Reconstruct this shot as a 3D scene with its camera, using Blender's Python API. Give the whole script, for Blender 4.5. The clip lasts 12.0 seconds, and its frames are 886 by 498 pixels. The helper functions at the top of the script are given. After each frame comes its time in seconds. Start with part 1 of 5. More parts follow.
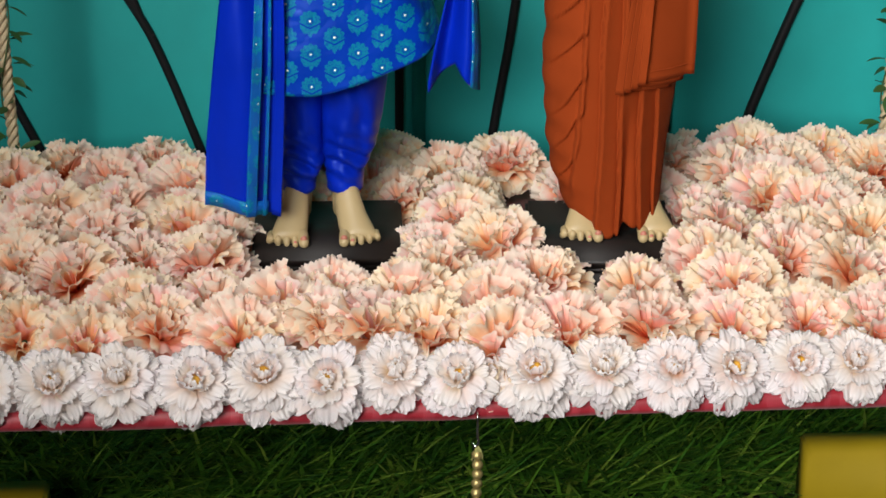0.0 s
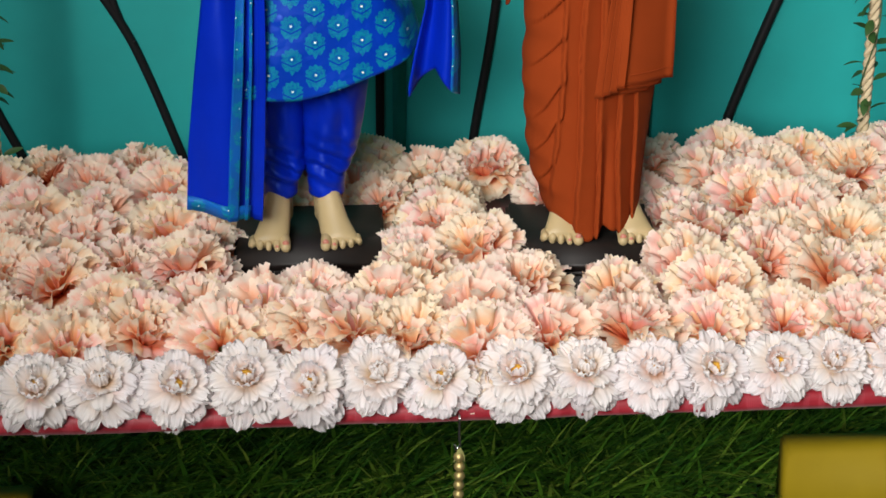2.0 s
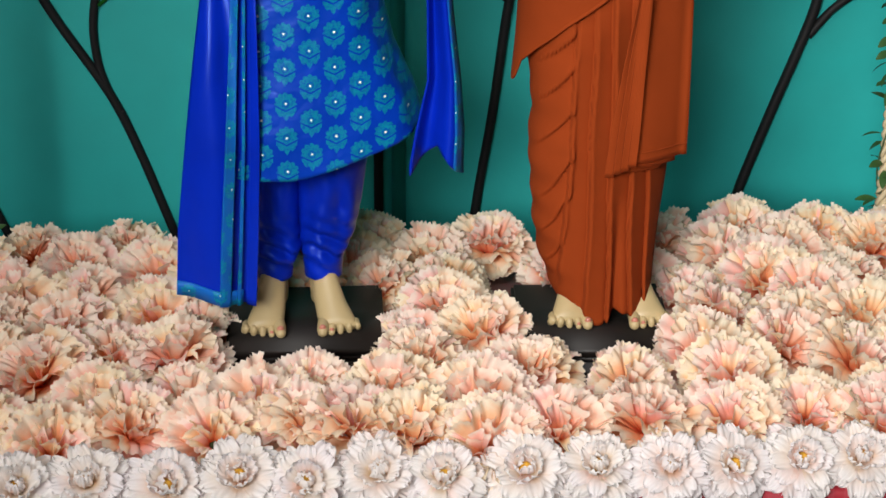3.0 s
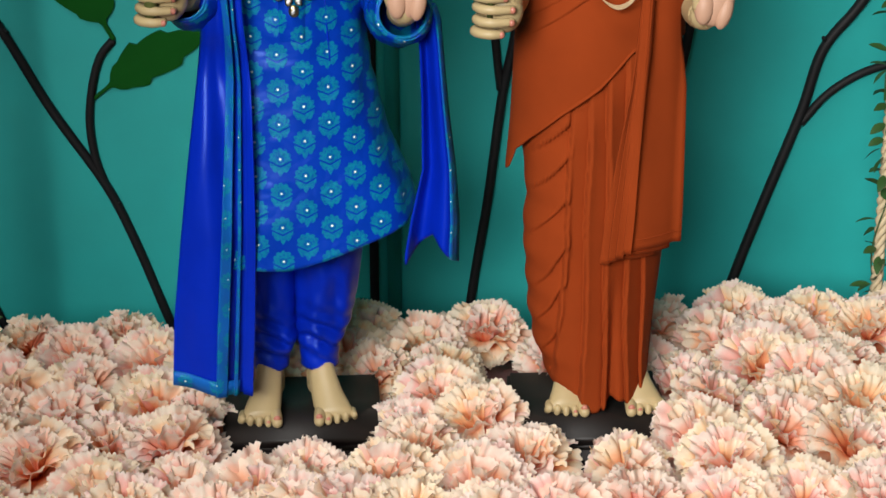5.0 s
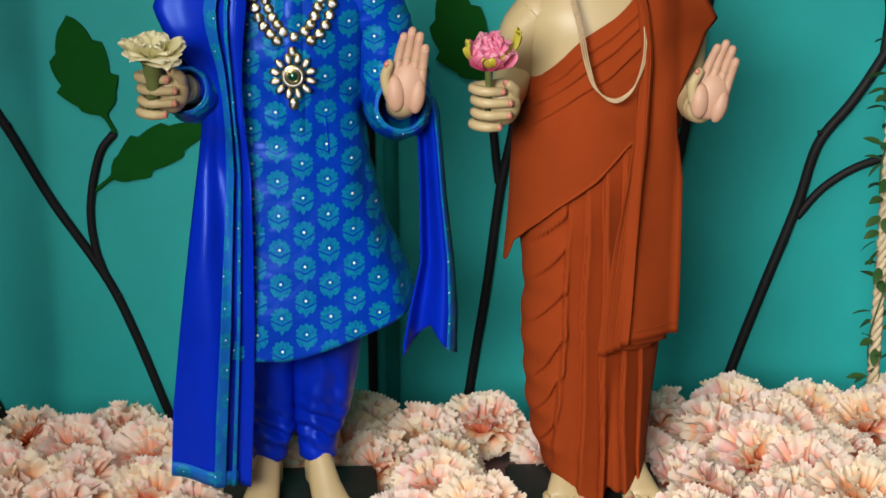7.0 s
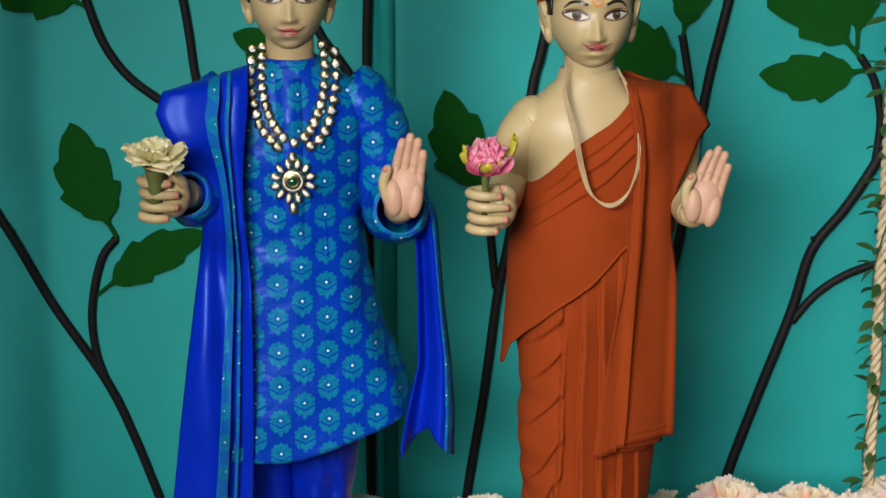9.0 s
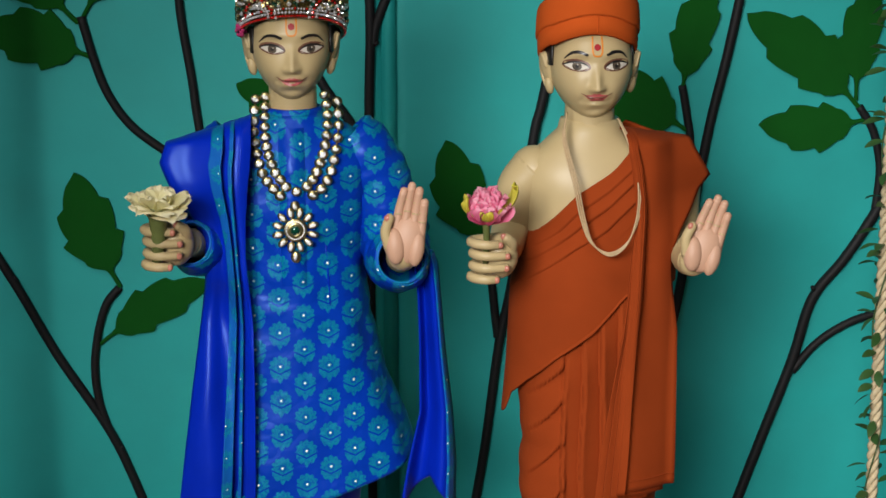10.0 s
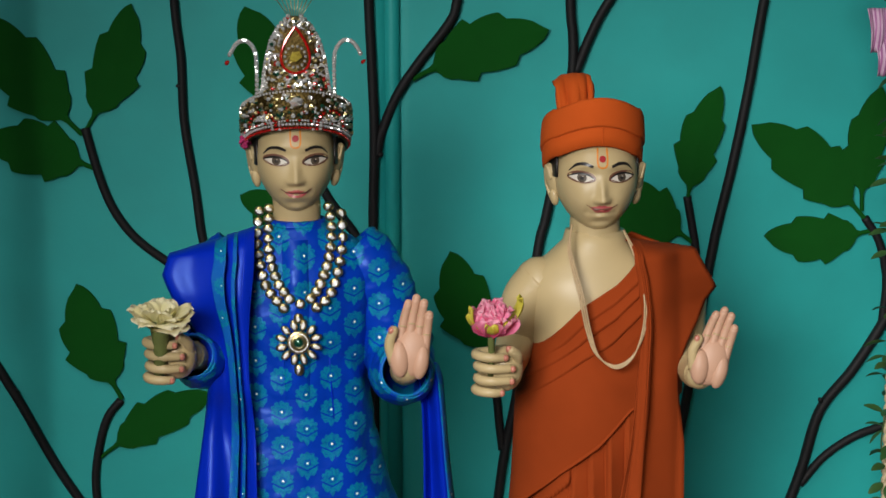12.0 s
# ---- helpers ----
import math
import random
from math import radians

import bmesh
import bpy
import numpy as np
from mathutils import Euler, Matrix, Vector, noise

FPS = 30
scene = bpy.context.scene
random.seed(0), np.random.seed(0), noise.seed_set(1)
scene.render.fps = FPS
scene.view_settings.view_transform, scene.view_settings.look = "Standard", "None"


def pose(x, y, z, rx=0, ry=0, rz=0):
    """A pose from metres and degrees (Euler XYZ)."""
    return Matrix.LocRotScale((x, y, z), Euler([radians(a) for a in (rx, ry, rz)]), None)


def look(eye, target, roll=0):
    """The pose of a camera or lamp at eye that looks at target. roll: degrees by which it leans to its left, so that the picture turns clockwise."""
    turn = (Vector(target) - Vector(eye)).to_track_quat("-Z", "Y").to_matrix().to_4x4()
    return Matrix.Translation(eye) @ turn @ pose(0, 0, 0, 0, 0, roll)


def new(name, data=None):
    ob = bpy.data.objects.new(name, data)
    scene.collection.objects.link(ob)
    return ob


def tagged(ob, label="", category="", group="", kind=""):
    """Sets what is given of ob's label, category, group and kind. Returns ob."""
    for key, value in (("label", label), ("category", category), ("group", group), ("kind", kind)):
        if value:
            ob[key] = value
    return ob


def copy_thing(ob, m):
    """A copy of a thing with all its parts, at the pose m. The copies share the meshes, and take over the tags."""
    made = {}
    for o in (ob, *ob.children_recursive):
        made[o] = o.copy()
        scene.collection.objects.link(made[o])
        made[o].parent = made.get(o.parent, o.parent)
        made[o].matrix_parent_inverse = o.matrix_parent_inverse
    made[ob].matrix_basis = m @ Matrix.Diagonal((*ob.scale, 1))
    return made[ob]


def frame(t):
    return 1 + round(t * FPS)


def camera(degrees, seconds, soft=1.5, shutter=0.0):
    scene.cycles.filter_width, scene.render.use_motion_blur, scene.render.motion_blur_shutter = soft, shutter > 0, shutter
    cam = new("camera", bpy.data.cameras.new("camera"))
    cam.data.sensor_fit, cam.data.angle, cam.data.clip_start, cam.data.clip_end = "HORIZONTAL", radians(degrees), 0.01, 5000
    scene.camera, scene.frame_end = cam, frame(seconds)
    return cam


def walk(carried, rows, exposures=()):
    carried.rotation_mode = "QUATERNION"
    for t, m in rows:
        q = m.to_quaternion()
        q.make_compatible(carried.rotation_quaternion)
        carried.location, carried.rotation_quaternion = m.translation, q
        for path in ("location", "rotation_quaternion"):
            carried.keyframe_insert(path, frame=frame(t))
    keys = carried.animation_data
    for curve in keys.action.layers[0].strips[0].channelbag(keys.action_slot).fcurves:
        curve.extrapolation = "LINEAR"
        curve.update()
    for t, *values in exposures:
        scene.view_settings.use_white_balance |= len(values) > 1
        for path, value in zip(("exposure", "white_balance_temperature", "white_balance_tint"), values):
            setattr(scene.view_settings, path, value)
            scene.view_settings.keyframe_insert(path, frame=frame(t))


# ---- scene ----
EXPOSURES = [(0.0, 0.0), (4.5, 0.0), (9.0, -0.06), (12.0, -0.25)]
cam = camera(25.23, 12.0, soft=1.6)
walk(cam, [(t, pose(x, y, z, rx, ry, rz)) for t, x, y, z, rx, ry, rz in (
    (0.00, -0.1439, -2.1893, 1.0914, 64.475, -0.217, -3.580),
    (0.25, -0.1439, -2.1464, 1.0914, 64.534, -0.118, -3.599),
    (0.50, -0.1439, -2.1021, 1.0914, 64.567, -0.045, -3.625),
    (0.75, -0.1439, -2.0777, 1.0914, 64.521, -0.045, -3.667),
    (1.00, -0.1439, -2.0884, 1.0914, 64.456, -0.078, -3.723),
    (1.25, -0.1439, -2.1234, 1.0914, 64.401, -0.123, -3.789),
    (1.50, -0.1439, -2.1681, 1.0914, 64.402, -0.167, -3.879),
    (1.75, -0.1439, -2.2022, 1.0914, 64.530, -0.188, -4.028),
    (2.00, -0.1439, -2.2045, 1.0914, 64.736, -0.187, -4.172),
    (2.25, -0.1439, -2.1759, 1.0914, 65.012, -0.146, -4.247),
    (2.50, -0.1439, -2.1305, 1.0914, 65.320, -0.095, -4.298),
    (2.75, -0.1439, -2.0908, 1.0914, 65.601, -0.082, -4.345),
    (3.00, -0.1439, -2.0780, 1.0914, 65.868, -0.105, -4.377),
    (3.25, -0.1439, -2.0984, 1.0914, 66.129, -0.148, -4.400),
    (3.50, -0.1439, -2.1414, 1.0914, 66.393, -0.195, -4.418),
    (3.75, -0.1439, -2.1852, 1.0914, 66.669, -0.230, -4.435),
    (4.00, -0.1439, -2.2080, 1.0914, 66.966, -0.237, -4.455),
    (4.25, -0.1439, -2.1989, 1.0914, 67.293, -0.199, -4.485),
    (4.50, -0.1439, -2.1629, 1.0914, 67.659, -0.101, -4.527),
    (4.75, -0.1439, -2.1161, 1.0914, 68.075, 0.082, -4.593),
    (5.00, -0.1439, -2.0834, 1.0914, 68.483, 0.234, -4.639),
    (5.25, -0.1439, -2.0812, 1.0914, 68.821, 0.256, -4.625),
    (5.50, -0.1439, -2.1083, 1.0914, 69.144, 0.183, -4.578),
    (5.75, -0.1439, -2.1581, 1.0914, 69.495, -0.040, -4.495),
    (6.00, -0.1439, -2.2011, 1.0914, 69.852, -0.239, -4.434),
    (6.25, -0.1439, -2.2117, 1.0914, 70.213, -0.210, -4.475),
    (6.50, -0.1439, -2.1923, 1.0914, 70.570, -0.098, -4.544),
    (6.75, -0.1439, -2.1456, 1.0914, 70.910, 0.022, -4.591),
    (7.00, -0.1439, -2.0985, 1.0914, 71.251, 0.143, -4.630),
    (7.25, -0.1439, -2.0791, 1.0914, 71.619, 0.217, -4.658),
    (7.50, -0.1439, -2.0887, 1.0914, 72.013, 0.256, -4.675),
    (7.75, -0.1439, -2.1222, 1.0914, 72.424, 0.266, -4.683),
    (8.00, -0.1439, -2.1629, 1.0914, 72.846, 0.253, -4.682),
    (8.25, -0.1439, -2.1905, 1.0914, 73.269, 0.223, -4.674),
    (8.50, -0.1439, -2.1918, 1.0914, 73.686, 0.183, -4.662),
    (8.75, -0.1439, -2.1669, 1.0914, 74.089, 0.140, -4.647),
    (9.00, -0.1439, -2.1290, 1.0914, 74.471, 0.100, -4.629),
    (9.25, -0.1439, -2.0991, 1.0914, 74.829, 0.046, -4.607),
    (9.50, -0.1439, -2.0916, 1.0914, 75.190, 0.012, -4.585),
    (9.75, -0.1439, -2.1084, 1.0914, 75.579, 0.056, -4.571),
    (10.00, -0.1439, -2.1429, 1.0914, 75.967, 0.108, -4.557),
    (10.25, -0.1439, -2.1758, 1.0914, 76.321, 0.100, -4.532),
    (10.50, -0.1439, -2.1912, 1.0914, 76.683, 0.082, -4.513),
    (10.75, -0.1439, -2.1840, 1.0914, 77.102, 0.090, -4.525),
    (11.00, -0.1439, -2.1556, 1.0914, 77.524, 0.097, -4.540),
    (11.25, -0.1439, -2.1227, 1.0914, 77.892, 0.070, -4.539),
    (11.50, -0.1439, -2.1018, 1.0914, 78.263, 0.054, -4.528),
    (11.75, -0.1439, -2.1029, 1.0914, 78.685, 0.089, -4.498),
    (12.00, -0.1439, -2.1272, 1.0914, 79.124, 0.141, -4.463),
)], EXPOSURES)

# ---- world and lamps ----
world = bpy.data.worlds.new("world")
world.use_nodes = True
scene.world = world
wbg = world.node_tree.nodes["Background"]
wbg.inputs["Color"].default_value = (0.80, 0.90, 1.0, 1)
wbg.inputs["Strength"].default_value = 0.03


def area_lamp(name, eye, target, sx, sy, watts, colour):
    d = bpy.data.lights.new(name, "AREA")
    d.shape, d.size, d.size_y, d.energy, d.color = "RECTANGLE", sx, sy, watts, colour
    ob = new(name, d)
    ob.matrix_world = look(eye, target)
    return ob


KEY = area_lamp("stage_lamp", (-0.85, -2.95, 1.62), (0.74, 0.6, 0.04), 1.3, 0.9, 13.0, (1.0, 0.97, 0.94))
# Added overhead fill that brightens the flowers; no fixture is known there.
FILL = area_lamp("ceiling_lamp", (-0.60, -1.45, 2.74), (-0.16, -0.34, 0.0), 1.0, 0.5, 5.8, (1.0, 0.97, 0.93))
KEY.data.spread = radians(46)
FILL.data.spread = radians(66)


# ---- materials ----
def material(name, colour, rough=0.6, metal=0.0, spec=0.5, vary=0.12, scale=40.0, bump=0.0, bscale=200.0, sheen=0.0, coat=0.0):
    """A principled surface whose colour varies at two scales, with fine relief."""
    m = bpy.data.materials.new(name)
    m.use_nodes = True
    nt = m.node_tree
    b = nt.nodes["Principled BSDF"]
    b.inputs["Roughness"].default_value = rough
    b.inputs["Metallic"].default_value = metal
    b.inputs["Specular IOR Level"].default_value = spec
    b.inputs["Sheen Weight"].default_value = sheen
    b.inputs["Coat Weight"].default_value = coat
    tc = nt.nodes.new("ShaderNodeTexCoord")
    n1 = nt.nodes.new("ShaderNodeTexNoise")
    n1.inputs["Scale"].default_value, n1.inputs["Detail"].default_value = scale, 5
    n2 = nt.nodes.new("ShaderNodeTexNoise")
    n2.inputs["Scale"].default_value, n2.inputs["Detail"].default_value = scale / 7, 3
    for n in (n1, n2):
        nt.links.new(tc.outputs["Object"], n.inputs["Vector"])
    add = nt.nodes.new("ShaderNodeMath")
    add.operation = "ADD"
    nt.links.new(n1.outputs["Fac"], add.inputs[0])
    nt.links.new(n2.outputs["Fac"], add.inputs[1])
    ramp = nt.nodes.new("ShaderNodeMapRange")
    ramp.inputs["From Min"].default_value, ramp.inputs["From Max"].default_value = 0.6, 1.4
    ramp.inputs["To Min"].default_value, ramp.inputs["To Max"].default_value = 1 - vary, 1 + vary
    nt.links.new(add.outputs[0], ramp.inputs["Value"])
    mix = nt.nodes.new("ShaderNodeVectorMath")
    mix.operation = "SCALE"
    mix.inputs[0].default_value = colour
    nt.links.new(ramp.outputs["Result"], mix.inputs["Scale"])
    nt.links.new(mix.outputs["Vector"], b.inputs["Base Color"])
    if bump:
        n3 = nt.nodes.new("ShaderNodeTexNoise")
        n3.inputs["Scale"].default_value, n3.inputs["Detail"].default_value = bscale, 4
        nt.links.new(tc.outputs["Object"], n3.inputs["Vector"])
        bp = nt.nodes.new("ShaderNodeBump")
        bp.inputs["Strength"].default_value, bp.inputs["Distance"].default_value = bump, 0.002
        nt.links.new(n3.outputs["Fac"], bp.inputs["Height"])
        nt.links.new(bp.outputs["Normal"], b.inputs["Normal"])
    return m


class Nodes:
    """Short hand for node arithmetic in one material."""

    def __init__(self, m):
        self.t = m.node_tree
        self.b = self.t.nodes["Principled BSDF"]

    def math(self, op, a, b=None, c=None):
        n = self.t.nodes.new("ShaderNodeMath")
        n.operation = op
        for i, v in enumerate((a, b, c)):
            if v is None:
                continue
            if isinstance(v, (int, float)):
                n.inputs[i].default_value = v
            else:
                self.t.links.new(v, n.inputs[i])
        return n.outputs[0]

    def mix(self, fac, a, b):
        n = self.t.nodes.new("ShaderNodeMix")
        n.data_type = "RGBA"
        for i, v in ((0, fac), (6, a), (7, b)):
            if isinstance(v, (int, float)):
                n.inputs[i].default_value = v
            elif isinstance(v, tuple):
                n.inputs[i].default_value = (*v, 1)
            else:
                self.t.links.new(v, n.inputs[i])
        return n.outputs[2]

    def noise(self, scale, vec=None, detail=4):
        n = self.t.nodes.new("ShaderNodeTexNoise")
        n.inputs["Scale"].default_value, n.inputs["Detail"].default_value = scale, detail
        self.t.links.new(vec or self.coords(), n.inputs["Vector"])
        return n.outputs["Fac"]

    def coords(self):
        return self.t.nodes.new("ShaderNodeTexCoord").outputs["Object"]

    def xyz(self):
        n = self.t.nodes.new("ShaderNodeSeparateXYZ")
        self.t.links.new(self.coords(), n.inputs[0])
        return n.outputs

    def attr(self, name):
        n = self.t.nodes.new("ShaderNodeAttribute")
        n.attribute_name = name
        return n.outputs["Fac"]

    def rand(self):
        return self.t.nodes.new("ShaderNodeObjectInfo").outputs["Random"]

    def island(self):
        return self.t.nodes.new("ShaderNodeNewGeometry").outputs["Random Per Island"]

    def ramp(self, fac, stops):
        n = self.t.nodes.new("ShaderNodeValToRGB")
        e = n.color_ramp.elements
        while len(e) < len(stops):
            e.new(0.5)
        for k, (pos, col) in zip(e, stops):
            k.position, k.color = pos, (*col, 1)
        self.t.links.new(fac, n.inputs[0])
        return n.outputs[0]

    def colour(self, sock):
        self.t.links.new(sock, self.b.inputs["Base Color"])

    def bump(self, height, strength=0.3, dist=0.001):
        n = self.t.nodes.new("ShaderNodeBump")
        n.inputs["Strength"].default_value, n.inputs["Distance"].default_value = strength, dist
        self.t.links.new(height, n.inputs["Height"])
        self.t.links.new(n.outputs["Normal"], self.b.inputs["Normal"])


TEAL = material("teal_wall_cloth", (0.010, 0.365, 0.345), 0.60, vary=0.10, scale=14, bump=0.12, bscale=60)
BLACK_TUBE = material("black_tube", (0.007, 0.007, 0.008), 0.62, spec=0.3, vary=0.25, scale=60, bump=0.15, bscale=300)
LEAF_PRINT = material("leaf_green_foam", (0.002, 0.074, 0.005), 0.9, spec=0.2, vary=0.10, scale=25, bump=0.1)
# For the unseen walls and ceiling; kept dark to cut bounce light.
ROOM = material("unseen_room_dark", (0.20, 0.19, 0.18), 0.8, vary=0.06, scale=5)
FLOOR = material("dark_floor", (0.02, 0.018, 0.016), 0.7, vary=0.3, scale=20)
YELLOW = material("yellow_paint", (0.34, 0.24, 0.006), 0.7, spec=0.25, vary=0.10, scale=20, bump=0.15, bscale=80)
WOOD = material("dark_varnished_wood", (0.010, 0.0075, 0.0065), 0.52, spec=0.4, vary=0.3, scale=30)
BOARD = material("plywood", (0.32, 0.20, 0.10), 0.7, vary=0.2, scale=20)
GOLD_BEAD = material("antique_gold_bead", (0.50, 0.40, 0.16), 0.40, 0.7, vary=0.15, scale=200)
GOLD = material("gilt_metal", (0.44, 0.36, 0.17), 0.30, 1.0, vary=0.2, scale=400)
SILVER = material("bright_steel", (0.75, 0.75, 0.74), 0.2, 1.0, vary=0.1, scale=200)
ROPE = material("cream_rope", (0.55, 0.45, 0.28), 0.8, vary=0.2, scale=150, bump=0.4, bscale=500)
VINE_LEAF = material("vine_leaf", (0.030, 0.085, 0.018), 0.5, vary=0.35, scale=60)
NET = material("black_plastic_net", (0.008, 0.010, 0.008), 0.5, vary=0.2, scale=80)
STEM = material("dark_stem", (0.05, 0.09, 0.03), 0.6, vary=0.3, scale=80)


def fabric_red():
    m = material("red_brocade", (0.30, 0.012, 0.022), 0.5, sheen=0.2)
    k = Nodes(m)
    x, y, z = k.xyz()
    w = k.t.nodes.new("ShaderNodeTexWave")
    w.inputs["Scale"].default_value, w.inputs["Distortion"].default_value = 12, 9
    w.inputs["Detail"].default_value = 1
    k.t.links.new(k.coords(), w.inputs["Vector"])
    f = k.math("GREATER_THAN", w.outputs["Fac"], 0.62)
    thread = k.math("MULTIPLY_ADD", k.math("SINE", k.math("MULTIPLY", x, 2600)), 0.25, 0.7)
    k.colour(k.mix(k.math("MULTIPLY", f, thread), (0.27, 0.008, 0.018), (0.34, 0.030, 0.045)))
    k.bump(f, 0.3)
    return m


RED_CLOTH = fabric_red()


def petal_material(name, stops_a, stops_b, rough=0.75):
    """Dyed cloth petals: colour runs from base to tip and differs from bloom to bloom."""
    m = material(name, (0.8, 0.6, 0.5), rough, spec=0.2)
    k = Nodes(m)
    tip = k.attr("tip")
    n = k.math("MULTIPLY_ADD", k.noise(55), 0.7, -0.35)
    fac = k.math("ADD", tip, n)
    a, b = k.ramp(fac, stops_a), k.ramp(fac, stops_b)
    r = k.math("FRACT", k.math("ADD", k.math("MULTIPLY", k.rand(), 7.3), k.math("MULTIPLY", k.island(), 0.55)))
    k.colour(k.mix(r, a, b))
    col = k.b.inputs["Base Color"].links[0].from_socket
    tr = k.t.nodes.new("ShaderNodeBsdfTranslucent")
    k.t.links.new(col, tr.inputs["Color"])
    both = k.t.nodes.new("ShaderNodeMixShader")
    both.inputs[0].default_value = 0.42
    k.t.links.new(k.b.outputs[0], both.inputs[1])
    k.t.links.new(tr.outputs[0], both.inputs[2])
    k.t.links.new(both.outputs[0], k.t.nodes["Material Output"].inputs["Surface"])
    return m


CARN = petal_material(
    "carnation_cloth",
    [(0.08, (0.78, 0.17, 0.05)), (0.40, (0.94, 0.44, 0.19)), (0.68, (0.94, 0.66, 0.36)), (0.92, (0.95, 0.85, 0.65))],
    [(0.08, (0.80, 0.18, 0.09)), (0.38, (0.94, 0.40, 0.23)), (0.64, (0.93, 0.50, 0.44)), (0.78, (0.94, 0.60, 0.55)), (0.95, (0.95, 0.82, 0.75))],
)
ZINN = petal_material(
    "white_zinnia_cloth",
    [(0.0, (0.80, 0.50, 0.38)), (0.26, (0.86, 0.73, 0.69)), (0.6, (0.88, 0.84, 0.85))],
    [(0.0, (0.74, 0.56, 0.30)), (0.25, (0.86, 0.78, 0.70)), (0.6, (0.88, 0.85, 0.83))],
)


def grass_material():
    m = material("grass_blades", (0.03, 0.1, 0.01), 0.5, spec=0.3)
    k = Nodes(m)
    k.colour(k.ramp(k.island(), [(0.0, (0.014, 0.055, 0.005)), (0.4, (0.042, 0.14, 0.010)), (0.8, (0.105, 0.23, 0.018)), (1.0, (0.21, 0.30, 0.04))]))
    return m


GRASS = grass_material()


# ---- mesh helpers ----
def to_mesh(name, bm, mats, smooth=True):
    me = bpy.data.meshes.new(name)
    bmesh.ops.recalc_face_normals(bm, faces=bm.faces) 
    bm.to_mesh(me)
    bm.free()
    for m in (mats if isinstance(mats, (list, tuple)) else [mats]):
        me.materials.append(m)
    for p in me.polygons:
        p.use_smooth = smooth
    return me


def part(name, bm, mats, parent=None, label="", smooth=True, thick=0.0):
    ob = new(name, to_mesh(name, bm, mats, smooth))
    if parent is not None:
        ob.parent = parent
    if thick:
        s = ob.modifiers.new("thickness", "SOLIDIFY")
        s.thickness, s.offset = thick, 0
    return tagged(ob, label)


def thing(name, label, category, at=(0, 0, 0), group="", kind=""):
    ob = new(name)
    ob.location = at
    return tagged(ob, label, category, group, kind)


def box(bm, x0, x1, y0, y1, z0, z1, bevel=0.0, mat=0):
    r = bmesh.ops.create_cube(bm, size=1, matrix=Matrix.LocRotScale(((x0 + x1) / 2, (y0 + y1) / 2, (z0 + z1) / 2), None, (x1 - x0, y1 - y0, z1 - z0)))
    fs = {f for v in r["verts"] for f in v.link_faces}
    for f in fs:
        f.material_index = mat
    if bevel:
        bmesh.ops.bevel(bm, geom=list({e for f in fs for e in f.edges}), offset=bevel, segments=2, affect="EDGES", material=mat)
    return bm


def ball(bm, c, r, mat=0, u=12, v=8, rot=None):
    r = (r, r, r) if isinstance(r, (int, float)) else r
    m = Matrix.LocRotScale(c, rot, r)
    k = bmesh.ops.create_uvsphere(bm, u_segments=u, v_segments=v, radius=1, matrix=m)
    for f in {f for w in k["verts"] for f in w.link_faces}:
        f.material_index = mat
    return bm


def loft(bm, rings, mat=0, cap=True, closed=True):
    """Skin a list of rings of equal count."""
    vs = [[bm.verts.new(p) for p in ring] for ring in rings]
    n = len(vs[0])
    for a, b in zip(vs, vs[1:]):
        for i in range(n if closed else n - 1):
            f = bm.faces.new((a[i], a[(i + 1) % n], b[(i + 1) % n], b[i]))
            f.material_index = mat
    if cap and closed:
        for ring in (vs[0], vs[-1]):
            bm.faces.new(ring).material_index = mat
    return vs


def spline(pts, n):
    """Catmull-Rom points through pts, n per span."""
    P = [Vector(p) for p in pts]
    P = [P[0] * 2 - P[1]] + P + [P[-1] * 2 - P[-2]]
    out = []
    for i in range(1, len(P) - 2):
        for k in range(n):
            t = k / n
            a, b, c, d = P[i - 1], P[i], P[i + 1], P[i + 2]
            out.append(0.5 * ((2 * b) + (c - a) * t + (2 * a - 5 * b + 4 * c - d) * t * t + (3 * b - a - 3 * c + d) * t ** 3))
    out.append(P[-2])
    return out


def tube(bm, pts, r, n=10, mat=0, squash=1.0):
    """Sweep a circle of radius r (number or list) along pts."""
    rs = r if isinstance(r, (list, tuple)) else [r] * len(pts)
    rs = [rs[min(len(rs) - 1, int(i * len(rs) / len(pts)))] if len(rs) != len(pts) else rs[i] for i in range(len(pts))]
    up = Vector((0.3, 0.9, 0.1))
    rings = []
    for i, p in enumerate(pts):
        d = (Vector(pts[min(i + 1, len(pts) - 1)]) - Vector(pts[max(i - 1, 0)])).normalized()
        s = d.cross(up).normalized()
        w = s.cross(d)
        rings.append([Vector(p) + rs[i] * (math.cos(a) * s + squash * math.sin(a) * w) for a in (2 * math.pi * k / n for k in range(n))])
    loft(bm, rings, mat)
    return bm


def interp(x, xs, ys):
    return float(np.interp(x, xs, ys))


# ---- the room ----
WALL_Y = 0.60


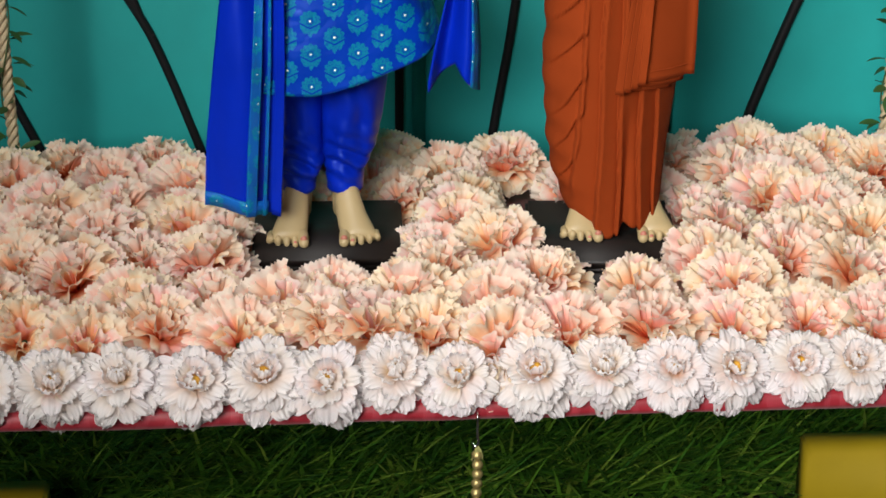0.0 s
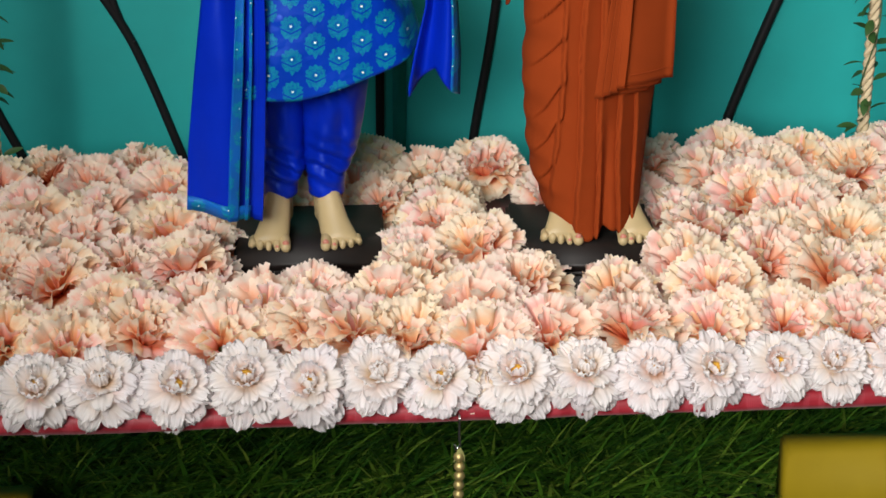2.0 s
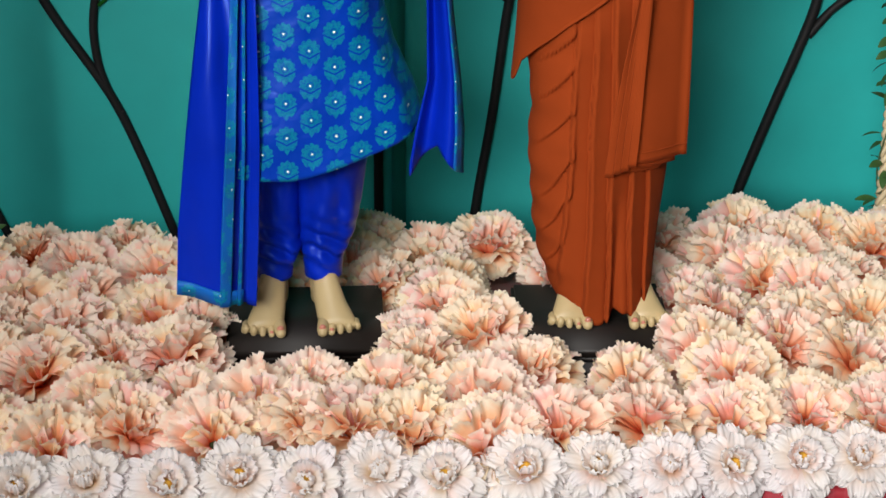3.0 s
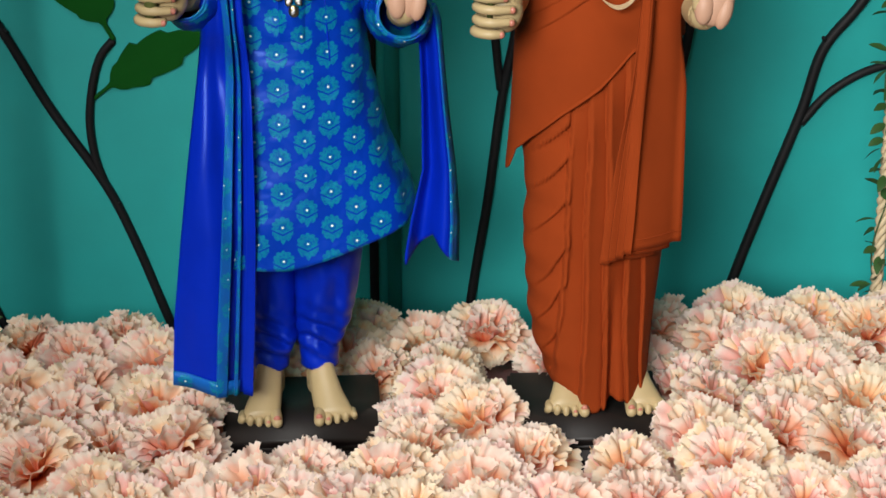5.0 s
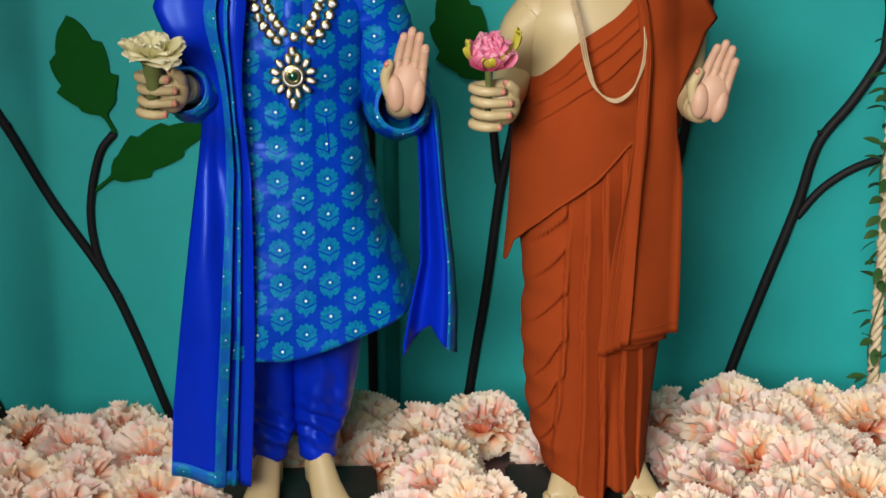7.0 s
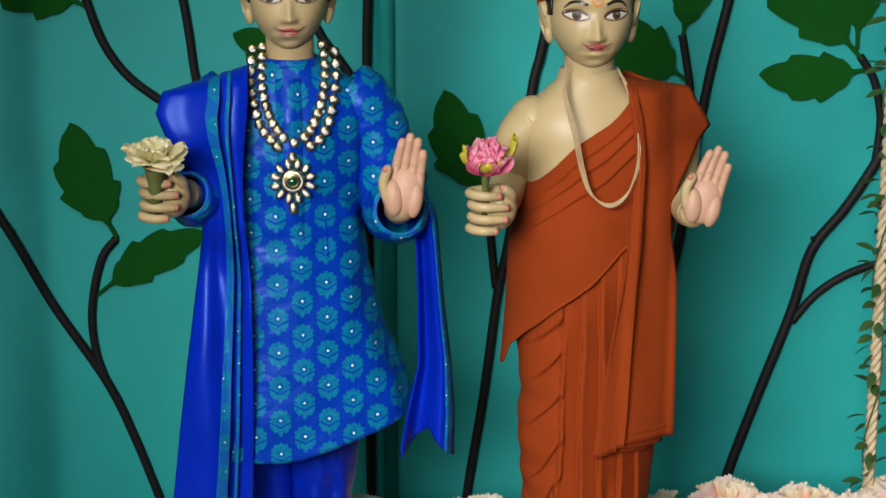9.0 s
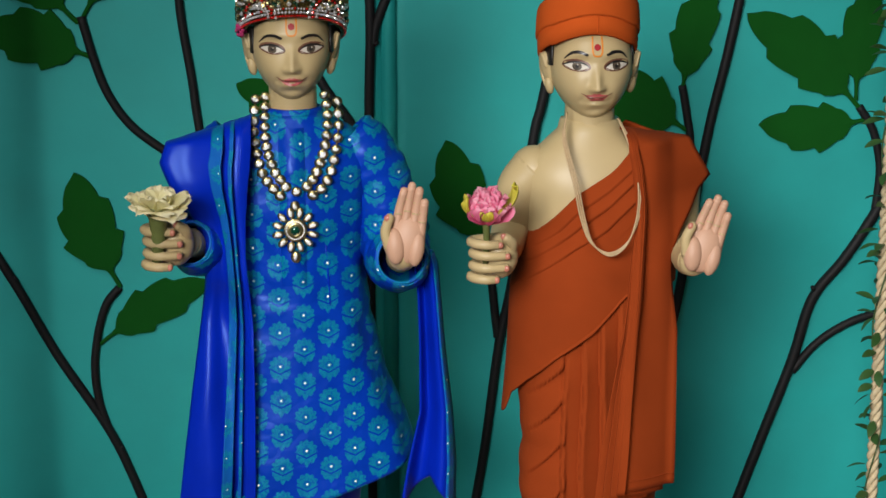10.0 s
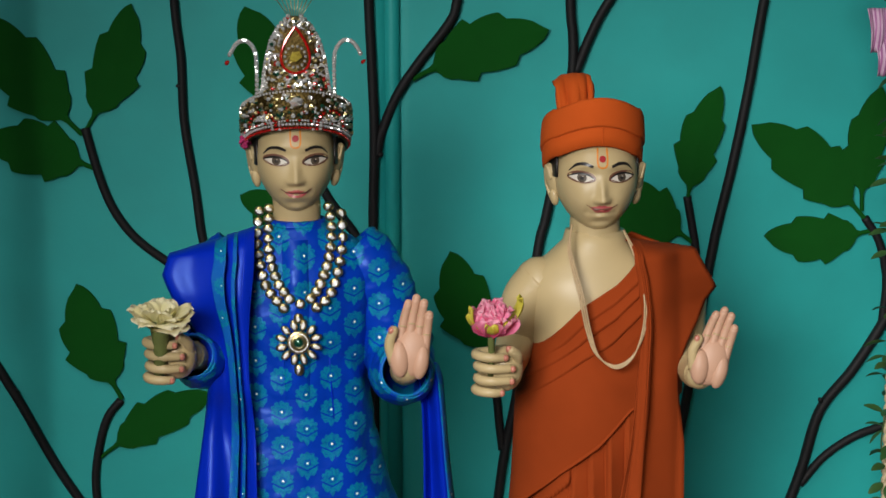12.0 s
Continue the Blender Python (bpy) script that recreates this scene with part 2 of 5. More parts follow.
def wall_panel(name, x0, x1, y, seed):
    """Cloth-covered board with shallow sags and creases."""
    bm = bmesh.new()
    nx, nz = 70, 90
    z0, z1 = -0.42, 2.2

    def sag(x, z):
        v = 0.004 * noise.noise(Vector((x * 2.1 + seed, z * 1.6, seed))) + 0.0012 * noise.noise(Vector((x * 4 + seed, z * 22, 3.1)))
        for cx, cz, w in ((0.635, 0.035, 0.035), (0.60, 0.19, 0.09), (0.42, 0.70, 0.02), (0.62, -0.03, 0.07), (-0.42, 0.06, 0.03)):
            v -= 0.0022 * math.exp(-((x - cx) / w) ** 2 - ((z - cz) / 0.006) ** 2)
        return v

    g = [[bm.verts.new((x0 + (x1 - x0) * i / nx, y + sag(x0 + (x1 - x0) * i / nx, z0 + (z1 - z0) * j / nz), z0 + (z1 - z0) * j / nz)) for j in range(nz + 1)] for i in range(nx + 1)]
    for i in range(nx):
        for j in range(nz):
            bm.faces.new((g[i][j], g[i + 1][j], g[i + 1][j + 1], g[i][j + 1]))
    for edge in (0, nx):
        back = [bm.verts.new((v.co.x, y + 0.05, v.co.z)) for v in g[edge]]
        for j in range(nz):
            bm.faces.new((g[edge][j], g[edge][j + 1], back[j + 1], back[j]))
    return part(name, bm, TEAL)


WALL_LABEL = "teal cloth-covered back wall panel with faint creases"
w1 = tagged(wall_panel("wall_back_1", -1.8, -0.006, WALL_Y, 1.0), WALL_LABEL, "wall", kind="structure")
w2 = tagged(wall_panel("wall_back_2", -0.002, 1.8, WALL_Y + 0.003, 5.0), WALL_LABEL, "wall", kind="structure")
bm = bmesh.new()
box(bm, -0.012, 0.008, WALL_Y - 0.004, WALL_Y + 0.002, -0.42, 2.2, 0.0015)
tagged(part("trim", bm, TEAL), "teal cloth seam strip between the two wall panels", "trim", kind="structure")
# Added unseen walls and ceiling close the room, above the floor.
for name, b, cat in (("wall_left", (-1.9, -1.8, -4.2, 0.7, -0.42, 2.8), "wall"), ("wall_right", (1.8, 1.9, -4.2, 0.7, -0.42, 2.8), "wall"),
                     ("wall_front", (-1.9, 1.9, -4.3, -4.2, -0.42, 2.8), "wall"), ("wall_upper", (-1.8, 1.8, 0.64, 0.74, 2.2, 2.8), "wall"), ("ceiling", (-1.9, 1.9, -4.3, 0.74, 2.8, 2.9), "ceiling"),
                     ("floor", (-1.9, 1.9, -4.3, 0.74, -0.52, -0.42), "floor")):
    bm = bmesh.new()
    box(bm, *b)
    tagged(part(name, bm, FLOOR if name == "floor" else ROOM, smooth=False), "dark bare floor" if name == "floor" else "plain dark unseen " + cat, cat, kind="structure")

# ---- swing platform ----
PX0, PX1, PY0, PY1 = -0.70, 0.70, -0.305, 0.335
plat = thing("swing_platform", "hanging wooden swing platform draped with red brocade cloth", "swing")
bm = bmesh.new()
box(bm, PX0, PX1, PY0 + 0.004, PY1, -0.016, -0.002, 0.002)
part("board", bm, BOARD, plat, "plywood board")
bm = bmesh.new()
nx = 120
rings = []
for i in range(nx + 1):
    x = PX0 - 0.006 + (PX1 - PX0 + 0.012) * i / nx
    w = 0.0012 * noise.noise(Vector((x * 14, 0.3, 0)))
    low = -0.017 + 0.003 * noise.noise(Vector((x * 6, 2.3, 0)))
    rings.append([(x, PY1, 0.002), (x, PY0 + 0.01, 0.002), (x, PY0 + 0.002, 0.001), (x, PY0 - 0.002 + w, -0.003), (x, PY0 - 0.003 + 1.5 * w, -0.011), (x, PY0 - 0.003 + 2 * w, low)])
loft(bm, rings, closed=False)
part("cloth", bm, RED_CLOTH, plat, "red brocade cloth over the front edge", thick=0.002)

# ---- wooden plinths ----


def plinth(x0, x1, y0, y1, turn):
    cx, cy = (x0 + x1) / 2, (y0 + y1) / 2
    hx, hy = (x1 - x0) / 2, (y1 - y0) / 2
    t = thing("plinth", "dark varnished wooden plinth with a stepped moulded edge", "plinth", (cx, cy, 0.003), "statue plinths")
    t.rotation_euler = (0, 0, radians(turn))
    bm = bmesh.new()
    box(bm, -hx, hx, -hy, hy, 0.030, 0.047, 0.004)
    part("top", bm, WOOD, t)
    bm = bmesh.new()
    box(bm, -hx + 0.006, hx - 0.006, -hy + 0.006, hy - 0.006, 0.021, 0.031, 0.002)
    part("neck", bm, WOOD, t)
    bm = bmesh.new()
    box(bm, -hx - 0.003, hx + 0.003, -hy - 0.003, hy + 0.003, 0.0, 0.022, 0.003)
    part("base", bm, WOOD, t)


plinth(-0.236, -0.050, -0.022, 0.142, -1)
plinth(0.106, 0.290, -0.048, 0.125, -3)

# ---- black tube vines on the wall ----


def vine(pts, r=0.0066, knobs=()):
    t = thing("wall_vine", "black rubber tube vine fixed to the teal wall", "wall decoration", group="wall vines")
    bm = bmesh.new()
    tube(bm, spline([(x, WALL_Y - r * 0.8, z) for x, z in pts], 8), r, 10)
    part("stem", bm, BLACK_TUBE, t)
    for x, z, a in knobs:
        bm = bmesh.new()
        tube(bm, [(x, WALL_Y - r, z), (x + 0.008 * math.cos(a), WALL_Y - 1.6 * r, z + 0.008 * math.sin(a))], [r * 0.55, r * 0.35], 8)
        part("knob", bm, BLACK_TUBE, t)


vine([(-0.62, 0.53), (-0.554, 0.406), (-0.525, 0.353), (-0.478, 0.260), (-0.411, 0.148), (-0.374, 0.060), (-0.329, -0.074), (-0.28, -0.21), (-0.24, -0.42)], knobs=((-0.53, 0.372, 2.0), (-0.398, 0.118, 0.5)))
vine([(-0.405, 0.135), (-0.412, 0.152), (-0.423, 0.191), (-0.427, 0.242), (-0.420, 0.293), (-0.407, 0.334), (-0.388, 0.358)], 0.0059, knobs=((-0.390, 0.352, 1.0),))
vine([(-0.64, 0.11), (-0.603, 0.014), (-0.576, -0.050), (-0.53, -0.17), (-0.50, -0.42)])
vine([(-0.424, 0.744), (-0.407, 0.678), (-0.389, 0.631), (-0.360, 0.590), (-0.314, 0.553), (-0.25, 0.51), (-0.16, 0.44), (-0.09, 0.35), (-0.036, 0.20)], 0.0062)
vine([(-0.305, 1.10), (-0.298, 0.914), (-0.291, 0.837), (-0.289, 0.752), (-0.276, 0.657), (-0.266, 0.577), (-0.24, 0.47), (-0.19, 0.30)], 0.0062, knobs=((-0.290, 0.80, 3.0),))
vine([(-0.038, 1.15), (-0.034, 0.913), (-0.031, 0.835), (-0.028, 0.725), (-0.031, 0.573), (-0.031, 0.197), (-0.032, -0.075), (-0.032, -0.42)], 0.0069, knobs=((-0.024, 0.70, 0.5), (-0.028, 0.22, 0.2)))
vine([(0.10, 1.0), (0.087, 0.912), (0.075, 0.881), (0.035, 0.830), (0.004, 0.784), (-0.019, 0.729), (-0.024, 0.700)], 0.0066)
vine([(-0.13, 0.69), (-0.105, 0.662), (-0.088, 0.634), (-0.057, 0.591), (-0.034, 0.55)], 0.0066)
vine([(0.24, 1.1), (0.244, 0.911), (0.248, 0.864), (0.247, 0.809), (0.230, 0.70), (0.212, 0.609), (0.201, 0.561), (0.174, 0.365), (0.154, 0.261), (0.134, 0.105), (0.106, -0.079), (0.07, -0.42)], 0.0069)
vine([(0.36, 1.0), (0.297, 0.910), (0.272, 0.863), (0.252, 0.812)], 0.0066)
vine([(0.138, 0.40), (0.144, 0.346), (0.148, 0.304), (0.152, 0.272)], 0.0061)
vine([(0.55, 1.1), (0.515, 0.909), (0.497, 0.790), (0.476, 0.678), (0.450, 0.556), (0.418, 0.341), (0.38, 0.10), (0.37, -0.42)], 0.0069)
vine([(0.413, 0.636), (0.421, 0.594), (0.427, 0.555), (0.428, 0.50), (0.42, 0.42)], 0.0059)
vine([(0.75, 0.62), (0.738, 0.54), (0.721, 0.485), (0.690, 0.427), (0.658, 0.377), (0.614, 0.319), (0.591, 0.237), (0.572, 0.180), (0.542, 0.095), (0.504, -0.019), (0.486, -0.092), (0.45, -0.22), (0.44, -0.42)], 0.0076, knobs=((0.616, 0.332, 2.2), (0.510, -0.010, 2.0)))
vine([(0.80, 0.302), (0.738, 0.296), (0.704, 0.292), (0.663, 0.277), (0.622, 0.249), (0.588, 0.208)], 0.0062)
vine([(0.670, 0.602), (0.691, 0.569), (0.702, 0.531), (0.705, 0.498), (0.700, 0.44)], 0.0059)

# ---- green leaf cut-outs ----


def leaf_cutout(base, tip, width, side=1, stalk=0.02):
    """Foam leaf with a toothed edge; base and tip on the wall plane."""
    b, e = Vector((base[0], 0, base[1])), Vector((tip[0], 0, tip[1]))
    d = e - b
    L = d.length
    d.normalize()
    s = Vector((-d.z, 0, d.x)) * side
    left, right = [], []
    n = 24
    for i in range(n + 1):
        u = i / n
        prof = 0.0 if u < 0.16 else math.sin(math.pi * ((u - 0.16) / 0.84) ** 0.80) ** 0.75
        prof = max(prof, 0.07 if u < 0.5 else 0)
        saw = 1 + 0.30 * (((u * 4.2) % 1.0) - 0.75) * (1 if 0.25 < u < 0.97 else 0)
        saw2 = 1 + 0.30 * (((u * 3.6 + 0.4) % 1.0) - 0.75) * (1 if 0.25 < u < 0.97 else 0)
        bow = s * (0.05 * L * math.sin(math.pi * u))
        p = b + d * (L * u) + bow
        left.append(p + s * (width * 0.5 * prof * saw))
        right.append(p - s * (width * 0.5 * prof * saw2))
    bm = bmesh.new()
    yb, yf = WALL_Y - 0.002, WALL_Y - 0.007
    rings = [[(l.x, yb, l.z), (l.x, yf, l.z), ((l.x + r.x) / 2, yf - 0.0008, (l.z + r.z) / 2), (r.x, yf, r.z), (r.x, yb, r.z)] for l, r in zip(left, right)]
    loft(bm, rings)
    ob = part("leaf_cutout", bm, LEAF_PRINT, smooth=False)
    return tagged(ob, "dark green toothed foam leaf cut-out stuck to the wall", "wall decoration", "leaf cut-outs")


leaf_cutout((-0.428, 0.735), (-0.545, 0.897), 0.090, 1)
leaf_cutout((-0.424, 0.739), (-0.356, 0.913), 0.074, -1)
leaf_cutout((-0.409, 0.686), (-0.562, 0.728), 0.084, -1)
leaf_cutout((-0.386, 0.360), (-0.444, 0.526), 0.086, 1)
leaf_cutout((-0.418, 0.276), (-0.258, 0.366), 0.064, 1)
leaf_cutout((-0.160, 0.745), (-0.203, 0.908), 0.088, -1)
leaf_cutout((-0.118, 0.592), (-0.215, 0.648), 0.060, -1)
leaf_cutout((0.026, 0.806), (0.215, 0.873), 0.086, 1)
leaf_cutout((0.142, 0.400), (0.077, 0.563), 0.086, 1)
leaf_cutout((0.423, 0.570), (0.285, 0.640), 0.088, -1)
leaf_cutout((0.413, 0.622), (0.457, 0.792), 0.064, 1)
leaf_cutout((0.672, 0.598), (0.503, 0.737), 0.088, -1)
leaf_cutout((0.686, 0.584), (0.525, 0.577), 0.072, 1)
leaf_cutout((0.665, 0.612), (0.687, 0.790), 0.062, 1)

# ---- flowers ----


def petal(bm, tip_layer, az, tilt, length, width, curl, ruffle, teeth, cup, rng, base_r=0.004, nr=5, nc=26):
    """One petal fanning from the bloom's axis. tilt: degrees up from flat."""
    rows = []
    nr = nr if teeth else 6
    ph = rng.random() * 6.28
    for i in range(nr + 1):
        u = i / nr if teeth else (0.0, 0.25, 0.5, 0.72, 0.87, 0.96, 1.0)[i]
        row = []
        for j in range(nc + 1):
            v = 2 * j / nc - 1
            half = width * 0.5 * (0.16 + 0.84 * u ** 0.75)
            if not teeth:
                half = width * 0.5 * min(1.0, 0.30 + 1.5 * u) * math.sqrt(max(0.05, 1 - max(0.0, (u - 0.50) / 0.51) ** 4))
            ln = length * u
            if i == nr:
                ln -= length * 0.12 * abs(v) ** 2
                if teeth:
                    ln += length * 0.032 * (1 if j % 2 else -0.6) * (0.6 + 0.8 * rng.random())
                else:
                    ln -= length * 0.05 * abs(v)
            lift = radians(tilt) + curl * u * u + ruffle * (math.sin(v * 4.4 + ph) + 0.55 * math.sin(v * 11.0 + 2.7 * ph) * u) * u
            rr = base_r + ln * math.cos(lift)
            zz = ln * math.sin(lift) + cup * length * v * v * u
            side = half * v
            row.append((rr * math.cos(az) - side * math.sin(az), rr * math.sin(az) + side * math.cos(az), zz))
        rows.append(row)
    vs = [[bm.verts.new(p) for p in r] for r in rows]
    for i, r in enumerate(vs):
        for w in r:
            w[tip_layer] = i / nr
    for a, b in zip(vs, vs[1:]):
        for j in range(nc):
            bm.faces.new((a[j], a[j + 1], b[j + 1], b[j]))


def whorl(name, mat, specs, seed):
    """Mesh of petals. specs: rows of count, tilt, length, width, curl, ruffle, teeth, cup, height."""
    rng = random.Random(seed)
    bm = bmesh.new()
    layer = bm.verts.layers.float.new("tip")
    for count, tilt, length, width, curl, ruffle, teeth, cup, height in specs:
        off = rng.random() * 6.28
        for k in range(count):
            first = len(bm.verts)
            petal(bm, layer, off + 6.283 * (k + 0.35 * rng.random()) / count, tilt + rng.uniform(-9, 9), length * rng.uniform(0.88, 1.1), width * rng.uniform(0.85, 1.12), curl + rng.uniform(-0.25, 0.25), ruffle, teeth, cup, rng)
            bm.verts.ensure_lookup_table()
            for v in bm.verts[first:]:
                v.co.z += height
    me = bpy.data.meshes.new(name)
    bm.to_mesh(me)
    bm.free()
    me.materials.append(mat)
    for p in me.polygons:
        p.use_smooth = True
    return me


def carnation(seed):
    """A ruffled cloth carnation about 11 cm across, seated on its calyx."""
    t = thing("carnation", "peach and cream ruffled cloth carnation lying on the platform", "flower", group="carnations on the platform")
    rows = (
        ("outer_petals", [(7, 0, 0.056, 0.074, 0.05, 0.08, 1, 0.06, 0.020), (7, 19, 0.057, 0.074, -0.05, 0.09, 1, 0.06, 0.019)]),
        ("middle_petals", [(6, 36, 0.056, 0.070, -0.2, 0.11, 1, 0.06, 0.018), (6, 52, 0.054, 0.064, -0.2, 0.12, 1, 0.05, 0.018)]),
        ("inner_petals", [(5, 66, 0.051, 0.056, -0.2, 0.15, 1, 0.0, 0.018), (5, 80, 0.045, 0.048, -0.1, 0.17, 1, 0.0, 0.018)]),
    )
    for i, (name, specs) in enumerate(rows):
        ob = new(name, whorl(name, CARN, specs, seed * 10 + i))
        ob.parent = t
    bm = bmesh.new()
    tube(bm, [(0, 0, -0.012), (0, 0, 0.004), (0, 0, 0.022)], [0.005, 0.009, 0.007], 8)
    part("calyx", bm, STEM, t)
    return t


def zinnia(seed):
    """A layered white cloth zinnia about 8 cm across."""
    t = thing("zinnia", "white layered cloth zinnia with blush centre at the platform edge", "flower", group="white zinnias along the edge")
    rows = (
        ("outer_petals", [(11, -24, 0.041, 0.0225, -0.35, 0.06, 0, 0.08, 0.012), (11, -8, 0.038, 0.0220, -0.3, 0.06, 0, 0.08, 0.014)]),
        ("middle_petals", [(10, 8, 0.034, 0.0210, -0.3, 0.06, 0, 0.08, 0.016), (9, 24, 0.028, 0.0190, -0.2, 0.06, 0, 0.10, 0.017)]),
        ("inner_petals", [(8, 42, 0.021, 0.0150, 0.2, 0.06, 0, 0.12, 0.018), (7, 60, 0.016, 0.0130, 0.5, 0.06, 0, 0.14, 0.018)]),
    )
    for i, (name, specs) in enumerate(rows):
        ob = new(name, whorl(name, ZINN, specs, seed * 10 + i))
        ob.parent = t
    bm = bmesh.new()
    ball(bm, (0, 0, 0.022), (0.006, 0.006, 0.005), u=8, v=6)
    part("centre", bm, GOLD_CENTRE, t, "yellow flower centre")
    return t


GOLD_CENTRE = material("yellow_stamen", (0.62, 0.33, 0.03), 0.7, vary=0.3, scale=300)
fl = random.Random(4)
models = [carnation(k) for k in range(7)]
CARNATIONS = (
    (-0.49, -0.18), (-0.42, -0.20), (-0.34, -0.18), (-0.25, -0.195), (-0.155, -0.185), (-0.095, -0.205), (-0.03, -0.22), (0.05, -0.14), (0.05, -0.235),
    (0.13, -0.22), (0.22, -0.22), (0.32, -0.21), (0.40, -0.20), (0.475, -0.23), (-0.51, -0.01), (-0.44, -0.05), (-0.37, -0.02), (-0.29, -0.03), (-0.20, -0.140),
    (-0.01, -0.05), (0.07, 0.02), (0.21, -0.12), (0.34, -0.11), (0.41, -0.03), (0.48, -0.09), (-0.50, 0.15), (-0.41, 0.14), (-0.32, 0.10), (0.02, 0.09),
    (0.35, 0.04), (0.43, 0.15), (0.49, 0.10), (0.52, 0.01), (-0.05, -0.13),
)
HUGE_GAP = 0.073
placed = []


def clear(x, y):
    for px0, px1, py0, py1 in ((-0.262, -0.030, -0.085, 0.150), (0.084, 0.312, -0.080, 0.140)):
        if px0 < x < px1 and py0 < y < py1:
            return False
    return True


def put_carnation(x, y, z, size):
    m = models[fl.randrange(len(models))]
    lean = 24
    p = pose(x, y, z, 24 + fl.uniform(-lean, lean), fl.uniform(-lean, lean), 0) @ pose(0, 0, 0, 0, 0, fl.uniform(0, 360))
    o = copy_thing(m, p)
    o.scale = (size, size, size)
    placed.append((x, y))


for x, y in CARNATIONS:
    put_carnation(x, y, 0.012, fl.uniform(0.94, 1.12))
for i in range(4000):
    x, y = fl.uniform(PX0 + 0.03, PX1 - 0.03), fl.uniform(PY0 + 0.07, 0.315)
    if clear(x, y) and all((x - a) ** 2 + (y - b) ** 2 > HUGE_GAP ** 2 for a, b in placed):
        put_carnation(x, y, 0.006, fl.uniform(0.86, 1.06))
for m in models:
    for o in (*m.children_recursive, m):
        bpy.data.objects.remove(o)

zmodels = [zinnia(50 + k) for k in range(4)]
ZX = (-0.665, -0.592, -0.520, -0.447, -0.372, -0.294, -0.218, -0.147, -0.076, -0.003, 0.082, 0.158, 0.234, 0.299, 0.374, 0.440, 0.512, 0.586, 0.656)
for i, x in enumerate(ZX):
    p = pose(x, -0.284 + fl.uniform(-0.008, 0.006), 0.019, 38 + fl.uniform(-7, 9), fl.uniform(-8, 8), 0) @ pose(0, 0, 0, 0, 0, fl.uniform(0, 360))
    o = copy_thing(zmodels[i % 4], p)
    s = fl.uniform(1.12, 1.28)
    o.scale = (s, s, s)
for m in zmodels:
    for o in (*m.children_recursive, m):
        bpy.data.objects.remove(o)

# ---- statue and garment materials ----
SKIN = material("cream_statue_paint", (0.43, 0.33, 0.17), 0.40, vary=0.05, scale=30, spec=0.35)
BLUSH = material("blush_statue_paint", (0.46, 0.27, 0.18), 0.48, vary=0.07, scale=60, spec=0.35)
NAIL = material("coral_nail_paint", (0.44, 0.16, 0.11), 0.35, vary=0.1, scale=100)
INK = material("black_face_paint", (0.012, 0.010, 0.010), 0.35, vary=0.2, scale=100)
EYE_WHITE_GLINT = material("white_eye_and_glint_paint", (0.54, 0.50, 0.43), 0.45, spec=0.3, vary=0.05, scale=100)
IRIS = material("brown_iris_paint", (0.075, 0.058, 0.042), 0.4, spec=0.3, vary=0.4, scale=500)
LID = material("brown_lid_paint", (0.13, 0.055, 0.032), 0.4, vary=0.1, scale=100)
LIP = material("rose_lip_paint", (0.36, 0.065, 0.065), 0.32, vary=0.1, scale=200)
TILAK = material("orange_paint_line", (0.62, 0.20, 0.015), 0.4, vary=0.1, scale=200)
DOT = material("red_paint_dot", (0.33, 0.006, 0.012), 0.35, vary=0.1, scale=200)
STATUE = [SKIN, BLUSH, NAIL, INK, EYE_WHITE_GLINT, IRIS, LID, LIP, TILAK, DOT]


